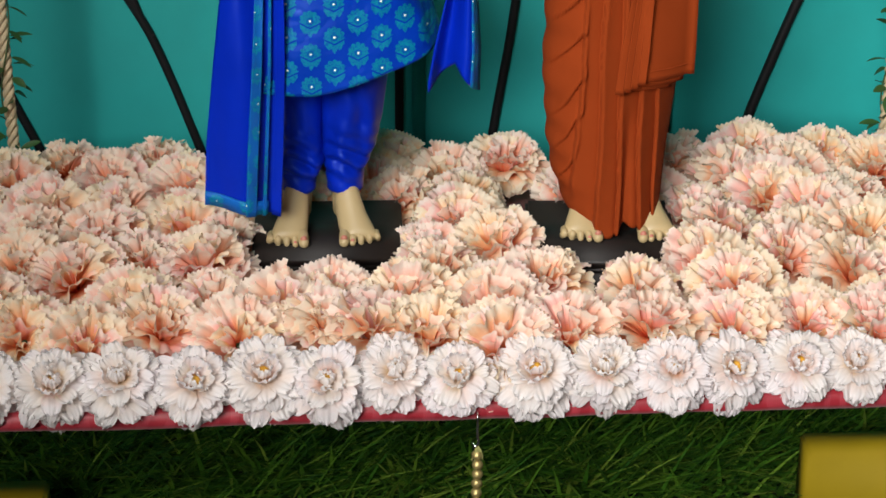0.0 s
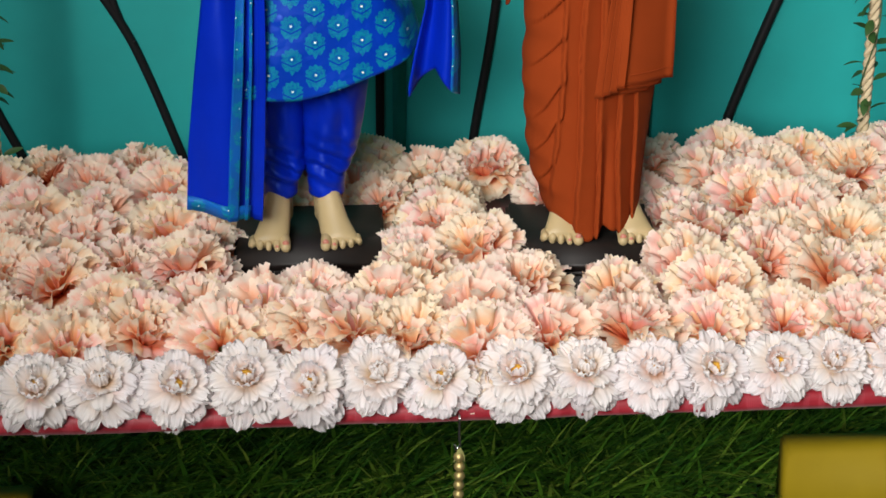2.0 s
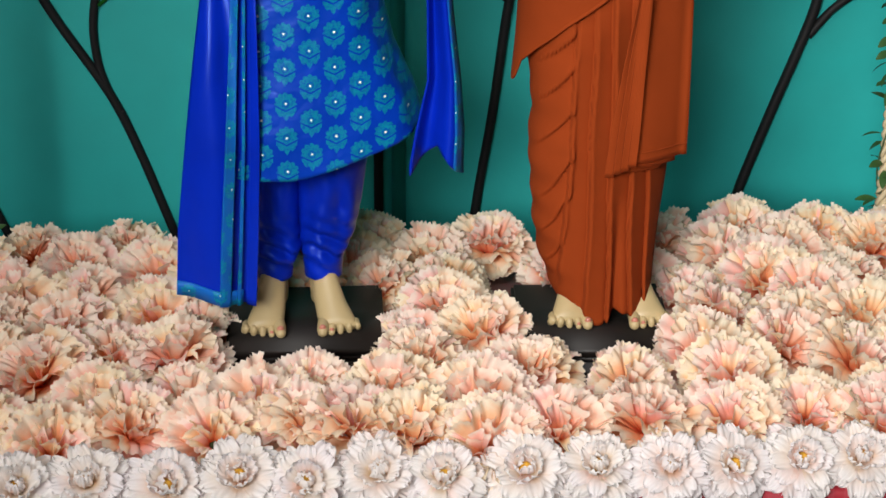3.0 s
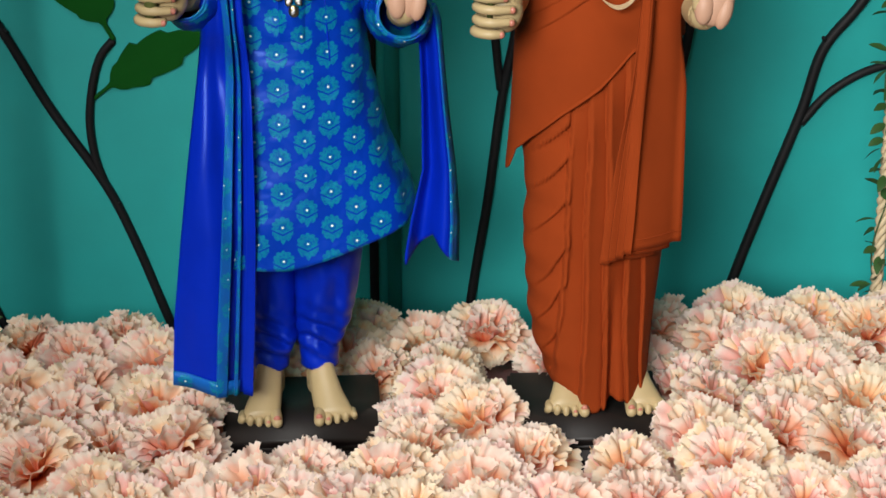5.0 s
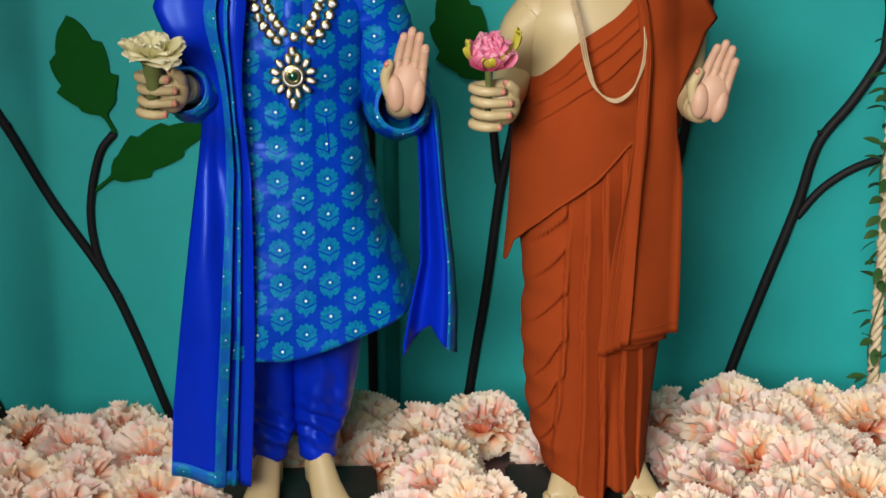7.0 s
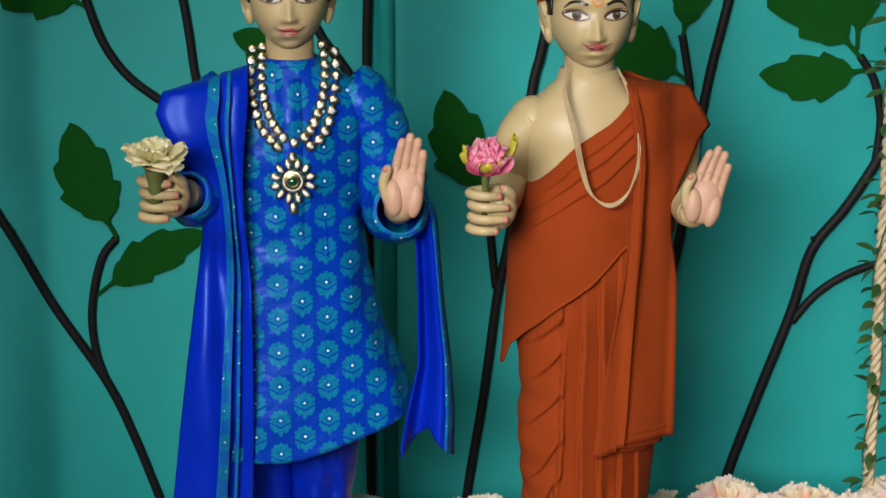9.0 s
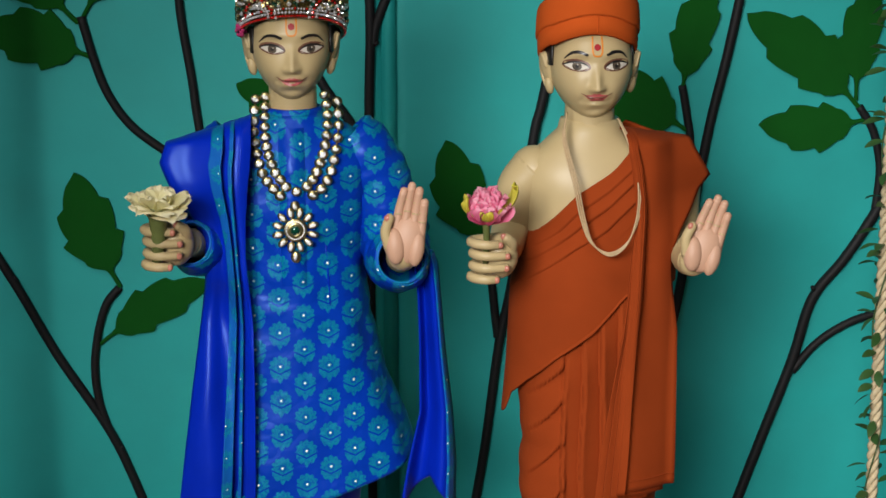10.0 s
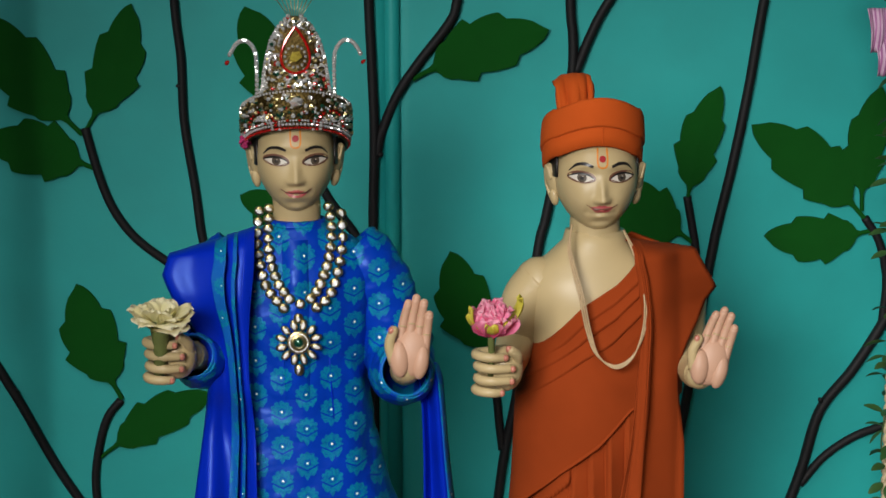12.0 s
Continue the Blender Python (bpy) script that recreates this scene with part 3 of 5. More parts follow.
def satin(name, motif, ground=(0.001, 0.018, 0.40)):
    """Royal blue satin; motif: woven teal sprigs in staggered columns."""
    m = material(name, ground, 0.36, spec=0.45)
    k = Nodes(m)
    k.b.inputs["Specular Tint"].default_value = (0.25, 0.45, 1.0, 1)
    x, y, z = k.xyz()
    n = k.noise(18)
    base = k.mix(n, tuple(c * 0.75 for c in ground), tuple(min(1, c * 1.2) for c in ground))
    if motif:
        dx, dz = motif
        u = k.math("DIVIDE", k.math("ADD", x, 0.131), dx)
        col = k.math("FLOOR", k.math("ADD", u, 0.5))
        fu = k.math("MULTIPLY", k.math("SUBTRACT", u, col), dx)
        odd = k.math("MULTIPLY", k.math("ABSOLUTE", k.math("MODULO", col, 2.0)), 0.5)
        v = k.math("ADD", k.math("DIVIDE", z, dz), odd)
        fv = k.math("MULTIPLY", k.math("SUBTRACT", k.math("FRACT", v), 0.5), dz)
        r = k.math("SQRT", k.math("ADD", k.math("MULTIPLY", fu, fu), k.math("MULTIPLY", fv, fv)))
        a = k.math("ARCTAN2", fu, fv)
        edge = k.math("MULTIPLY_ADD", k.math("ABSOLUTE", k.math("COSINE", k.math("MULTIPLY", a, 5.5))), 0.0026, dx * 0.375)
        dome = k.math("MULTIPLY", k.math("LESS_THAN", r, edge), k.math("GREATER_THAN", fv, k.math("MULTIPLY_ADD", k.math("ABSOLUTE", fu), 0.50, -dx * 0.27)))
        hollow = k.math("MULTIPLY", k.math("GREATER_THAN", r, dx * 0.11), k.math("LESS_THAN", r, dx * 0.15))
        lobe = k.math("ABSOLUTE", k.math("COSINE", k.math("MULTIPLY", fu, 3.1416 / (dx * 0.26))))
        under = k.math("MULTIPLY", k.math("LESS_THAN", fv, k.math("MULTIPLY_ADD", k.math("ABSOLUTE", fu), 0.50, -dx * 0.34)), k.math("GREATER_THAN", fv, k.math("MULTIPLY_ADD", lobe, -dx * 0.13, k.math("MULTIPLY_ADD", k.math("ABSOLUTE", fu), 0.70, -dx * 0.57))))
        foot = k.math("MULTIPLY", under, k.math("LESS_THAN", k.math("ABSOLUTE", fu), dx * 0.42))
        inside = dome
        veins = k.math("GREATER_THAN", k.noise(620), 0.47)
        shape = k.math("MAXIMUM", k.math("MULTIPLY", inside, k.math("SUBTRACT", 1.0, k.math("MULTIPLY", hollow, 0.8))), foot)
        shape = k.math("MULTIPLY", shape, k.math("MULTIPLY_ADD", veins, 0.55, 0.40))
        bead = k.math("LESS_THAN", r, dx * 0.045)
        base = k.mix(shape, base, (0.002, 0.20, 0.31))
        base = k.mix(bead, base, (0.85, 0.85, 0.80))
        k.bump(k.math("ADD", k.math("MULTIPLY", shape, 0.10), k.noise(20, None, 3)), 0.85, 0.008)
        rough = k.math("MULTIPLY_ADD", shape, 0.10, 0.35)
        k.t.links.new(rough, k.b.inputs["Roughness"])
    else:
        k.bump(k.noise(16, None, 2), 0.45, 0.004)
    k.colour(base)
    return m


BROCADE = satin("blue_teal_brocade", (0.0275, 0.0385), (0.001, 0.034, 0.36))
SATIN = satin("royal_blue_satin", None)
BORDER = satin("teal_border_brocade", (0.018, 0.036), (0.006, 0.10, 0.40))


def orange_cloth(name, colour):
    m = material(name, colour, 0.9, spec=0.10, vary=0.09, scale=25)
    k = Nodes(m)
    x, y, z = k.xyz()
    tw = k.math("SINE", k.math("MULTIPLY", k.math("ADD", k.math("ADD", x, z), y), 3500))
    k.bump(k.math("ADD", k.math("MULTIPLY", tw, 0.3), k.noise(60)), 0.2, 0.0012)
    return m


ORANGE = orange_cloth("saffron_cotton", (0.235, 0.036, 0.006))
TURBAN = orange_cloth("bright_orange_cotton", (0.46, 0.074, 0.010))


def ell(cx, cy, rx, ry, z, n=40, k=1.0):
    """Ring of n points; k under 1 squares it off."""
    out = []
    for i in range(n):
        a = 2 * math.pi * i / n
        c, s = math.cos(a), math.sin(a)
        out.append(Vector((cx + rx * math.copysign(abs(c) ** k, c), cy + ry * math.copysign(abs(s) ** k, s), z)))
    return out


# ---- statue bodies: one mesh each ----


class Face:
    """Head form: an egg with jaw, brow, nose and lips; y(x, z) gives the front surface."""

    def __init__(self, cx, cy, cz, rx, ry, rz):
        self.c, self.r = (cx, cy, cz), (rx, ry, rz)

    def half(self, t):
        w = math.sqrt(max(0.0, 1 - abs(t) ** (2.3 if t > 0 else 2.1)))
        if t < 0:
            w *= 1 - 0.21 * min(1, -t) ** 1.6
        return self.r[0] * w

    def y(self, x, z):
        cx, cy, cz = self.c
        rx, ry, rz = self.r
        t = max(-1.0, min(1.0, (z - cz) / rz))
        h = max(self.half(t), 1e-5)
        q = min(1.0, abs(x - cx) / h)
        depth = ry * math.sqrt(max(0.0, 1 - abs(t) ** 2.6)) * math.sqrt(max(0.0, 1 - q ** 2.4))
        u = (x - cx) / 0.044

        def g(px, pz, sx, sz, amp):
            return amp * math.exp(-((u - px) / sx) ** 2 - ((t - pz) / sz) ** 2)

        b = 0.0
        ridge = max(0.0, min(1.0, (0.14 - t) / 0.46))
        b += 0.0130 * ridge ** 1.1 * math.exp(-(u / (0.080 + 0.040 * ridge)) ** 2) * (1 if t > -0.33 else math.exp(-((t + 0.33) / 0.05) ** 2))
        b += g(0.15, -0.32, 0.07, 0.06, 0.0050) + g(-0.15, -0.32, 0.07, 0.06, 0.0050)
        b += g(0, -0.52, 0.26, 0.045, 0.0034) + g(0, -0.63, 0.20, 0.05, 0.0044) - g(0, -0.575, 0.34, 0.018, 0.0030) - g(0, -0.76, 0.26, 0.05, 0.0028) - g(0.36, -0.53, 0.06, 0.06, 0.0022) - g(-0.36, -0.53, 0.06, 0.06, 0.0022)
        b += g(0, -0.90, 0.32, 0.14, 0.0045) + g(0.5, -0.38, 0.28, 0.25, 0.003) + g(-0.5, -0.38, 0.28, 0.25, 0.003)
        b -= g(0.45, 0.12, 0.27, 0.13, 0.0062) + g(-0.45, 0.12, 0.27, 0.13, 0.0062)
        b += g(0.45, 0.08, 0.19, 0.07, 0.0042) + g(-0.45, 0.08, 0.19, 0.07, 0.0042)
        b += g(0.45, 0.31, 0.32, 0.07, 0.0018) + g(-0.45, 0.31, 0.32, 0.07, 0.0018)
        return cy - depth - b

    def skull(self, bm):
        n, m = 96, 72
        rings = []
        for j in range(m + 1):
            t = -math.cos(math.pi * (0.012 + 0.976 * j / m))
            z = self.c[2] + self.r[2] * t
            h = self.half(t)
            ring = []
            for i in range(n):
                a = 2 * math.pi * i / n
                x = self.c[0] + h * math.cos(a)
                if math.sin(a) <= 0:
                    y = self.y(x, z)
                else:
                    y = self.c[1] + 1.05 * self.r[1] * math.sin(a) * math.sqrt(max(0, 1 - abs(t) ** 2.4))
                ring.append((x, y, z))
            rings.append(ring)
        loft(bm, rings, 0)
        for s in (-1, 1):
            x, y, z = self.c[0] + s * (self.r[0] + 0.001), self.c[1] + 0.004, self.c[2] - 0.006
            tip = Euler((0, radians(14 * s), radians(-24 * s)))
            ball(bm, (x + 0.001 * s, y, z + 0.002), (0.006, 0.011, 0.021), 0, 14, 12, tip)
            ball(bm, (x - 0.001 * s, y - 0.003, z - 0.017), (0.005, 0.006, 0.010), 0, 10, 8, tip)
            tube(bm, spline([(x + 0.003 * s, y - 0.008, z + 0.004), (x + 0.007 * s, y - 0.004, z + 0.018), (x + 0.008 * s, y + 0.004, z + 0.014), (x + 0.006 * s, y + 0.006, z - 0.004), (x + 0.002 * s, y, z - 0.018)], 5), 0.0022, 6, 0)

    def patch(self, bm, pts, mat, off):
        """Painted area: a polygon laid on the face."""
        vs = [bm.verts.new((x, self.y(x, z) - off, z)) for x, z in pts]
        cx, cz = sum(p[0] for p in pts) / len(pts), sum(p[1] for p in pts) / len(pts)
        mid = [bm.verts.new((cx + (x - cx) * 0.5, self.y(cx + (x - cx) * 0.5, cz + (z - cz) * 0.5) - off, cz + (z - cz) * 0.5)) for x, z in pts]
        c = bm.verts.new((cx, self.y(cx, cz) - off, cz))
        n = len(vs)
        for i in range(n):
            k = (i + 1) % n
            bm.faces.new((vs[i], vs[k], mid[k], mid[i])).material_index = mat
            bm.faces.new((mid[i], mid[k], c)).material_index = mat

    def stroke(self, bm, pts, widths, mat, off):
        """Painted line with changing width."""
        p = spline([(x, 0, z) for x, z in pts], 6)
        n = len(p)
        rows = []
        for i, q in enumerate(p):
            d = (p[min(i + 1, n - 1)] - p[max(i - 1, 0)]).normalized()
            w = interp(i / (n - 1), np.linspace(0, 1, len(widths)), widths) / 2
            s = Vector((-d.z, 0, d.x)) * w
            rows.append([(v.x, self.y(v.x, v.z) - off, v.z) for v in (q - s, q, q + s)])
        loft(bm, rows, mat, closed=False)

    def paint(self, bm, ex, ez, bz, mz, dz, es):
        """Painted features: eyes, brows, lips, tilak; ex is half the eye distance."""
        cx = self.c[0]
        for s in (-1, 1):
            x0 = cx + s * ex

            def almond(w, up, dn, lift=0.0):
                top = [(x0 + w * math.cos(a), ez + lift + up * math.sin(a) ** 1.0 + 0.0012 * s * math.cos(a)) for a in np.linspace(0, math.pi, 9)]
                low = [(x0 + w * math.cos(a), ez + lift + dn * math.sin(a) + 0.0012 * s * math.cos(a)) for a in np.linspace(math.pi, 2 * math.pi, 9)][1:-1]
                return top + low

            self.patch(bm, almond(0.0150 * es, 0.0076 * es, 0.0058 * es, 0.0005), 6, 0.0003)
            self.patch(bm, almond(0.0128 * es, 0.0046 * es, 0.0042 * es), 4, 0.0006)
            self.patch(bm, [(x0 + 0.0050 * es * math.cos(a), max(ez - 0.0040 * es, min(ez + 0.0006 + 0.0050 * es * math.sin(a), ez + 0.0044 * es))) for a in np.linspace(0, 2 * math.pi, 15)[:-1]], 5, 0.0009)
            self.patch(bm, [(x0 + 0.0019 * es * math.cos(a), ez + 0.0004 + 0.0019 * es * math.sin(a)) for a in np.linspace(0, 2 * math.pi, 11)[:-1]], 3, 0.0012)
            # Small white dot painted as the glint on the iris.
            self.patch(bm, [(x0 + 0.0008 + 0.0006 * math.cos(a), ez + 0.0020 + 0.0006 * math.sin(a)) for a in np.linspace(0, 2 * math.pi, 8)[:-1]], 4, 0.0014)
            self.stroke(bm, [(x0 + s * 0.0150 * es, ez + 0.0012), (x0 + s * 0.008 * es, ez + 0.0042 * es), (x0, ez + 0.0050 * es), (x0 - s * 0.008 * es, ez + 0.0030 * es), (x0 - s * 0.0136 * es, ez - 0.0012)], [0.0010, 0.0020, 0.0024, 0.0018, 0.0009], 3, 0.0012)
            self.stroke(bm, [(x0 + s * 0.014 * es, ez + 0.001), (x0, ez - 0.0047 * es), (x0 - s * 0.0134 * es, ez - 0.0012)], [0.0008, 0.0012, 0.0008], 6, 0.0012)
            self.stroke(bm, [(cx + s * 0.0105, bz - 0.0012), (cx + s * 0.019, bz + 0.0022), (cx + s * 0.028, bz + 0.0010), (cx + s * 0.0355, bz - 0.0062)], [0.0030, 0.0036, 0.0028, 0.0008], 3, 0.0006)
        self.patch(bm, [(cx + x * 0.0130, mz + 0.0012 + z) for x, z in ((-1.15, 0.0018), (-0.5, 0.0022), (-0.16, 0.0036), (0, 0.0028), (0.16, 0.0036), (0.5, 0.0022), (1.15, 0.0018), (0.6, -0.0004), (0, -0.0008), (-0.6, -0.0004))], 7, 0.0005)
        self.patch(bm, [(cx + x * 0.0130, mz - 0.0002 + z) for x, z in ((-1.0, 0.0022), (-0.5, 0.0004), (0, -0.0001), (0.5, 0.0004), (1.0, 0.0022), (0.6, -0.0028), (0.2, -0.0042), (-0.2, -0.0042), (-0.6, -0.0028))], 7, 0.0006)
        self.stroke(bm, [(cx - 0.0172, mz + 0.0056), (cx - 0.009, mz + 0.0014), (cx, mz + 0.0006), (cx + 0.009, mz + 0.0014), (cx + 0.0172, mz + 0.0056)], [0.0007, 0.0012, 0.0011, 0.0012, 0.0007], 6, 0.0012)
        self.stroke(bm, [(cx - 0.0052, dz + 0.012), (cx - 0.0054, dz - 0.004), (cx - 0.003, dz - 0.0092), (cx + 0.003, dz - 0.0092), (cx + 0.0054, dz - 0.004), (cx + 0.0052, dz + 0.012)], [0.0019, 0.0018, 0.0019], 8, 0.0006)
        self.patch(bm, [(cx + 0.0037 * math.cos(a), dz + 0.0037 * math.sin(a)) for a in np.linspace(0, 2 * math.pi, 15)[:-1]], 9, 0.0007)


def limb(bm, pts, rs, mat=0, n=16):
    p = spline(pts, 6)
    r = [interp(i / (len(p) - 1), np.linspace(0, 1, len(rs)), rs) for i in range(len(p))]
    tube(bm, p, r, n, mat)
    ball(bm, p[0], r[0], mat, 12, 8)
    ball(bm, p[-1], r[-1], mat, 12, 8)


def finger(bm, pts, r, mat, nail=None):
    p = spline(pts, 5)
    n = len(p)
    tube(bm, p, [r * (1.0 - 0.22 * i / n) for i in range(n)], 10, mat)
    ball(bm, p[-1], r * 0.80, mat, 10, 8)
    ball(bm, p[0], r, mat, 10, 8)
    if nail:
        ball(bm, Vector(p[-1]) + Vector(nail), (r * 0.55, r * 0.35, r * 0.6), 2, 8, 6)


def fist(bm, c, s=1.0):
    """A hand closed round an upright stalk, seen from the finger side."""
    x, y, z = c
    ball(bm, (x + 0.009 * s, y + 0.012 * s, z), (0.021 * s, 0.019 * s, 0.026 * s), 0, 16, 12)
    for i, (dz, l0, l1) in enumerate(((0.019, -0.021, 0.006), (0.006, -0.019, 0.014), (-0.008, -0.019, 0.013), (-0.021, -0.021, 0.002))):
        finger(bm, [(x + 0.010 * s, y + 0.020 * s, z + dz * s), (x + (l0 - 0.001) * s, y + 0.008 * s, z + dz * s), (x + l0 * s, y - 0.006 * s, z + dz * s), (x + (l0 + 0.012) * s, y - 0.013 * s, z + (dz - 0.0005) * s), (x + l1 * s, y - 0.010 * s, z + (dz - 0.001) * s)], 0.0063 * s, 0, (0.001, -0.0040, 0.0))
    finger(bm, [(x + 0.022 * s, y + 0.010 * s, z + 0.006 * s), (x + 0.021 * s, y - 0.002 * s, z + 0.018 * s), (x + 0.014 * s, y - 0.008 * s, z + 0.025 * s)], 0.0070 * s, 0, (-0.003, -0.002, 0.002))


def palm(bm, c, s=1.0, tilt=8):
    """An open raised hand, palm to the front, thumb to its left."""
    b2 = bmesh.new()
    ball(b2, (0, 0, 0), (0.0205, 0.0105, 0.027), 1, 18, 14)
    ball(b2, (-0.011, -0.006, -0.008), (0.011, 0.009, 0.020), 1, 14, 10, Euler((0, radians(-12), 0)))
    ball(b2, (0.012, -0.004, -0.008), (0.009, 0.008, 0.019), 1, 14, 10)
    for dx, base, ln, lean in ((-0.0135, 0.017, 0.036, 0.10), (-0.0042, 0.020, 0.040, 0.06), (0.0052, 0.019, 0.037, 0.04), (0.0138, 0.013, 0.031, 0.0)):
        finger(b2, [(dx, 0.0, base - 0.008), (dx + lean * 0.012, -0.001, base + ln * 0.45), (dx + lean * 0.035, -0.006, base + ln)], 0.0058, 1)
        for h in (0.30, 0.62):
            tube(b2, [(dx + lean * 0.012 - 0.004, -0.0062, base + ln * h), (dx + lean * 0.012 + 0.004, -0.0062, base + ln * h)], 0.0007, 5, 0)
    finger(b2, [(-0.016, -0.004, -0.012), (-0.0235, -0.008, 0.006), (-0.0215, -0.011, 0.022)], 0.0066, 0, (-0.002, -0.0035, 0.0))
    b2.transform(Matrix.Translation(c) @ Euler((radians(-8), radians(tilt), radians(-8))).to_matrix().to_4x4() @ Matrix.Scale(s, 4))
    me = bpy.data.meshes.new("hand")
    b2.to_mesh(me)
    b2.free()
    bm.from_mesh(me)
    bpy.data.meshes.remove(me)


def foot(bm, ankle, toe, splay):
    """A bare foot: ankle above, toes resting on the plinth."""
    ax, ay, az = ankle
    tx, ty, tz = toe
    rings = []
    for u, w, h, zc in ((0, 0.015, 0.016, 0.060), (0.22, 0.0165, 0.020, 0.036), (0.45, 0.019, 0.017, 0.022), (0.70, 0.0215, 0.013, 0.014), (0.88, 0.0220, 0.010, 0.010), (1.0, 0.0195, 0.006, 0.007)):
        x, y = ax + (tx - ax) * u, ay + (ty - ay) * u
        rings.append([(x + w * math.cos(a), y - 0.35 * h * math.sin(a), tz + zc + h * math.sin(a)) for a in (2 * math.pi * i / 18 for i in range(18))])
    loft(bm, rings, 0)
    limb(bm, [(ax, ay + 0.012, az + 0.05), (ax, ay + 0.010, az), (ax + (tx - ax) * 0.12, ay + 0.004, tz + 0.028)], [0.0165, 0.0165, 0.018])
    ball(bm, (ax, ay + 0.024, tz + 0.014), (0.016, 0.018, 0.014), 0, 12, 8)
    big = 1 if splay > 0 else -1
    for i in range(5):
        q = -1 + 2 * i / 4
        bigness = 1.45 if q * big < -0.9 else 1.0 - 0.06 * i
        r = 0.0056 * bigness
        fwd = 0.006 - 0.014 * (0.5 - 0.5 * q * big) ** 0.6
        bx, by = tx + 0.0185 * q, ty + 0.010
        finger(bm, [(bx, by, tz + 0.010), (bx + 0.0015 * q, by - 0.010, tz + 0.0095), (bx + 0.0025 * q, ty + fwd, tz + r * 0.8)], r, 0, (0.0, -0.001, r * 0.62))


BLUE_FACE = Face(-0.1385, 0.062, 0.776, 0.0440, 0.050, 0.060)
ORANGE_FACE = Face(0.199, 0.062, 0.750, 0.0470, 0.050, 0.0605)

bm = bmesh.new()
BLUE_FACE.skull(bm)
BLUE_FACE.paint(bm, 0.0212, 0.7785, 0.7915, 0.7425, 0.8035, 0.98)
limb(bm, [(-0.138, 0.066, 0.66), (-0.138, 0.066, 0.70), (-0.138, 0.064, 0.745)], [0.034, 0.027, 0.027])
fist(bm, (-0.277, -0.052, 0.577), 0.96)
limb(bm, [(-0.250, 0.02, 0.562), (-0.258, -0.018, 0.572)], [0.017, 0.016])
palm(bm, (-0.018, -0.052, 0.578), 1.0)
limb(bm, [(-0.022, -0.01, 0.548), (-0.022, -0.045, 0.560)], [0.017, 0.0165])
foot(bm, (-0.179, 0.062, 0.115), (-0.194, 0.008, 0.050), -1)
foot(bm, (-0.121, 0.062, 0.115), (-0.103, 0.008, 0.050), 1)
loft(bm, [ell(-0.134, 0.07, 0.074, 0.045, z, 28) for z in (0.30, 0.45, 0.60, 0.66)], 0)
for x in (-0.178, -0.120):
    limb(bm, [(x, 0.075, 0.32), (x, 0.075, 0.22), (x, 0.074, 0.12)], [0.024, 0.022, 0.018])
tagged(part("statue", bm, STATUE), "cream-painted standing statue dressed in blue brocade on a plinth", "statue")

bm = bmesh.new()
ORANGE_FACE.skull(bm)
ORANGE_FACE.paint(bm, 0.0222, 0.7550, 0.7690, 0.7200, 0.7765, 1.02)
limb(bm, [(0.199, 0.066, 0.655), (0.199, 0.066, 0.685), (0.199, 0.064, 0.72)], [0.036, 0.029, 0.028])
TORSO = ((0.46, 0.070, 0.050), (0.52, 0.074, 0.052), (0.58, 0.080, 0.055), (0.605, 0.086, 0.056), (0.628, 0.092, 0.052), (0.645, 0.083, 0.046), (0.658, 0.064, 0.040), (0.667, 0.047, 0.036), (0.676, 0.037, 0.033), (0.688, 0.034, 0.030))
loft(bm, [ell(0.207 if z < 0.66 else 0.200, 0.068, rx, ry, z, 36, 0.92) for z, rx, ry in TORSO], 0)
limb(bm, [(0.137, 0.066, 0.628), (0.118, 0.066, 0.606), (0.110, 0.072, 0.562), (0.101, 0.035, 0.548), (0.090, -0.015, 0.552)], [0.030, 0.0255, 0.022, 0.020, 0.017])
fist(bm, (0.077, -0.050, 0.555), 0.98)
palm(bm, (0.311, -0.050, 0.560), 0.98, 16)
limb(bm, [(0.306, 0.062, 0.630), (0.308, 0.065, 0.56), (0.304, 0.01, 0.538), (0.302, -0.035, 0.542)], [0.024, 0.020, 0.018, 0.016])
foot(bm, (0.180, 0.062, 0.10), (0.167, 0.004, 0.050), -1)
foot(bm, (0.248, 0.062, 0.10), (0.264, 0.000, 0.050), 1)
for x in (0.178, 0.240):
    limb(bm, [(x, 0.07, 0.40), (x, 0.07, 0.25), (x, 0.07, 0.12)], [0.03, 0.026, 0.019])
tagged(part("statue", bm, STATUE), "cream-painted standing statue wrapped in saffron robes on a plinth", "statue")

# ---- blue tunic ----
KZ = (0.255, 0.30, 0.366, 0.452, 0.510, 0.56, 0.60, 0.645, 0.668, 0.684, 0.694, 0.700)
KL = (-0.272, -0.268, -0.256, -0.242, -0.232, -0.228, -0.230, -0.228, -0.216, -0.198, -0.180, -0.170)
KR = (-0.004, -0.014, -0.035, -0.053, -0.060, -0.060, -0.056, -0.048, -0.056, -0.076, -0.096, -0.106)
KD = (0.092, 0.088, 0.080, 0.070, 0.064, 0.064, 0.065, 0.060, 0.052, 0.044, 0.038, 0.035)


def tunic_ring(z):
    l, r, d = interp(z, KZ, KL), interp(z, KZ, KR), interp(z, KZ, KD)
    return (l + r) / 2, (r - l) / 2, d


def tunic_front(x, z):
    cx, rx, ry = tunic_ring(z)
    q = min(0.999, abs((x - cx) / rx))
    return 0.066 - ry * (1 - q ** 2.2) ** (1 / 2.2)


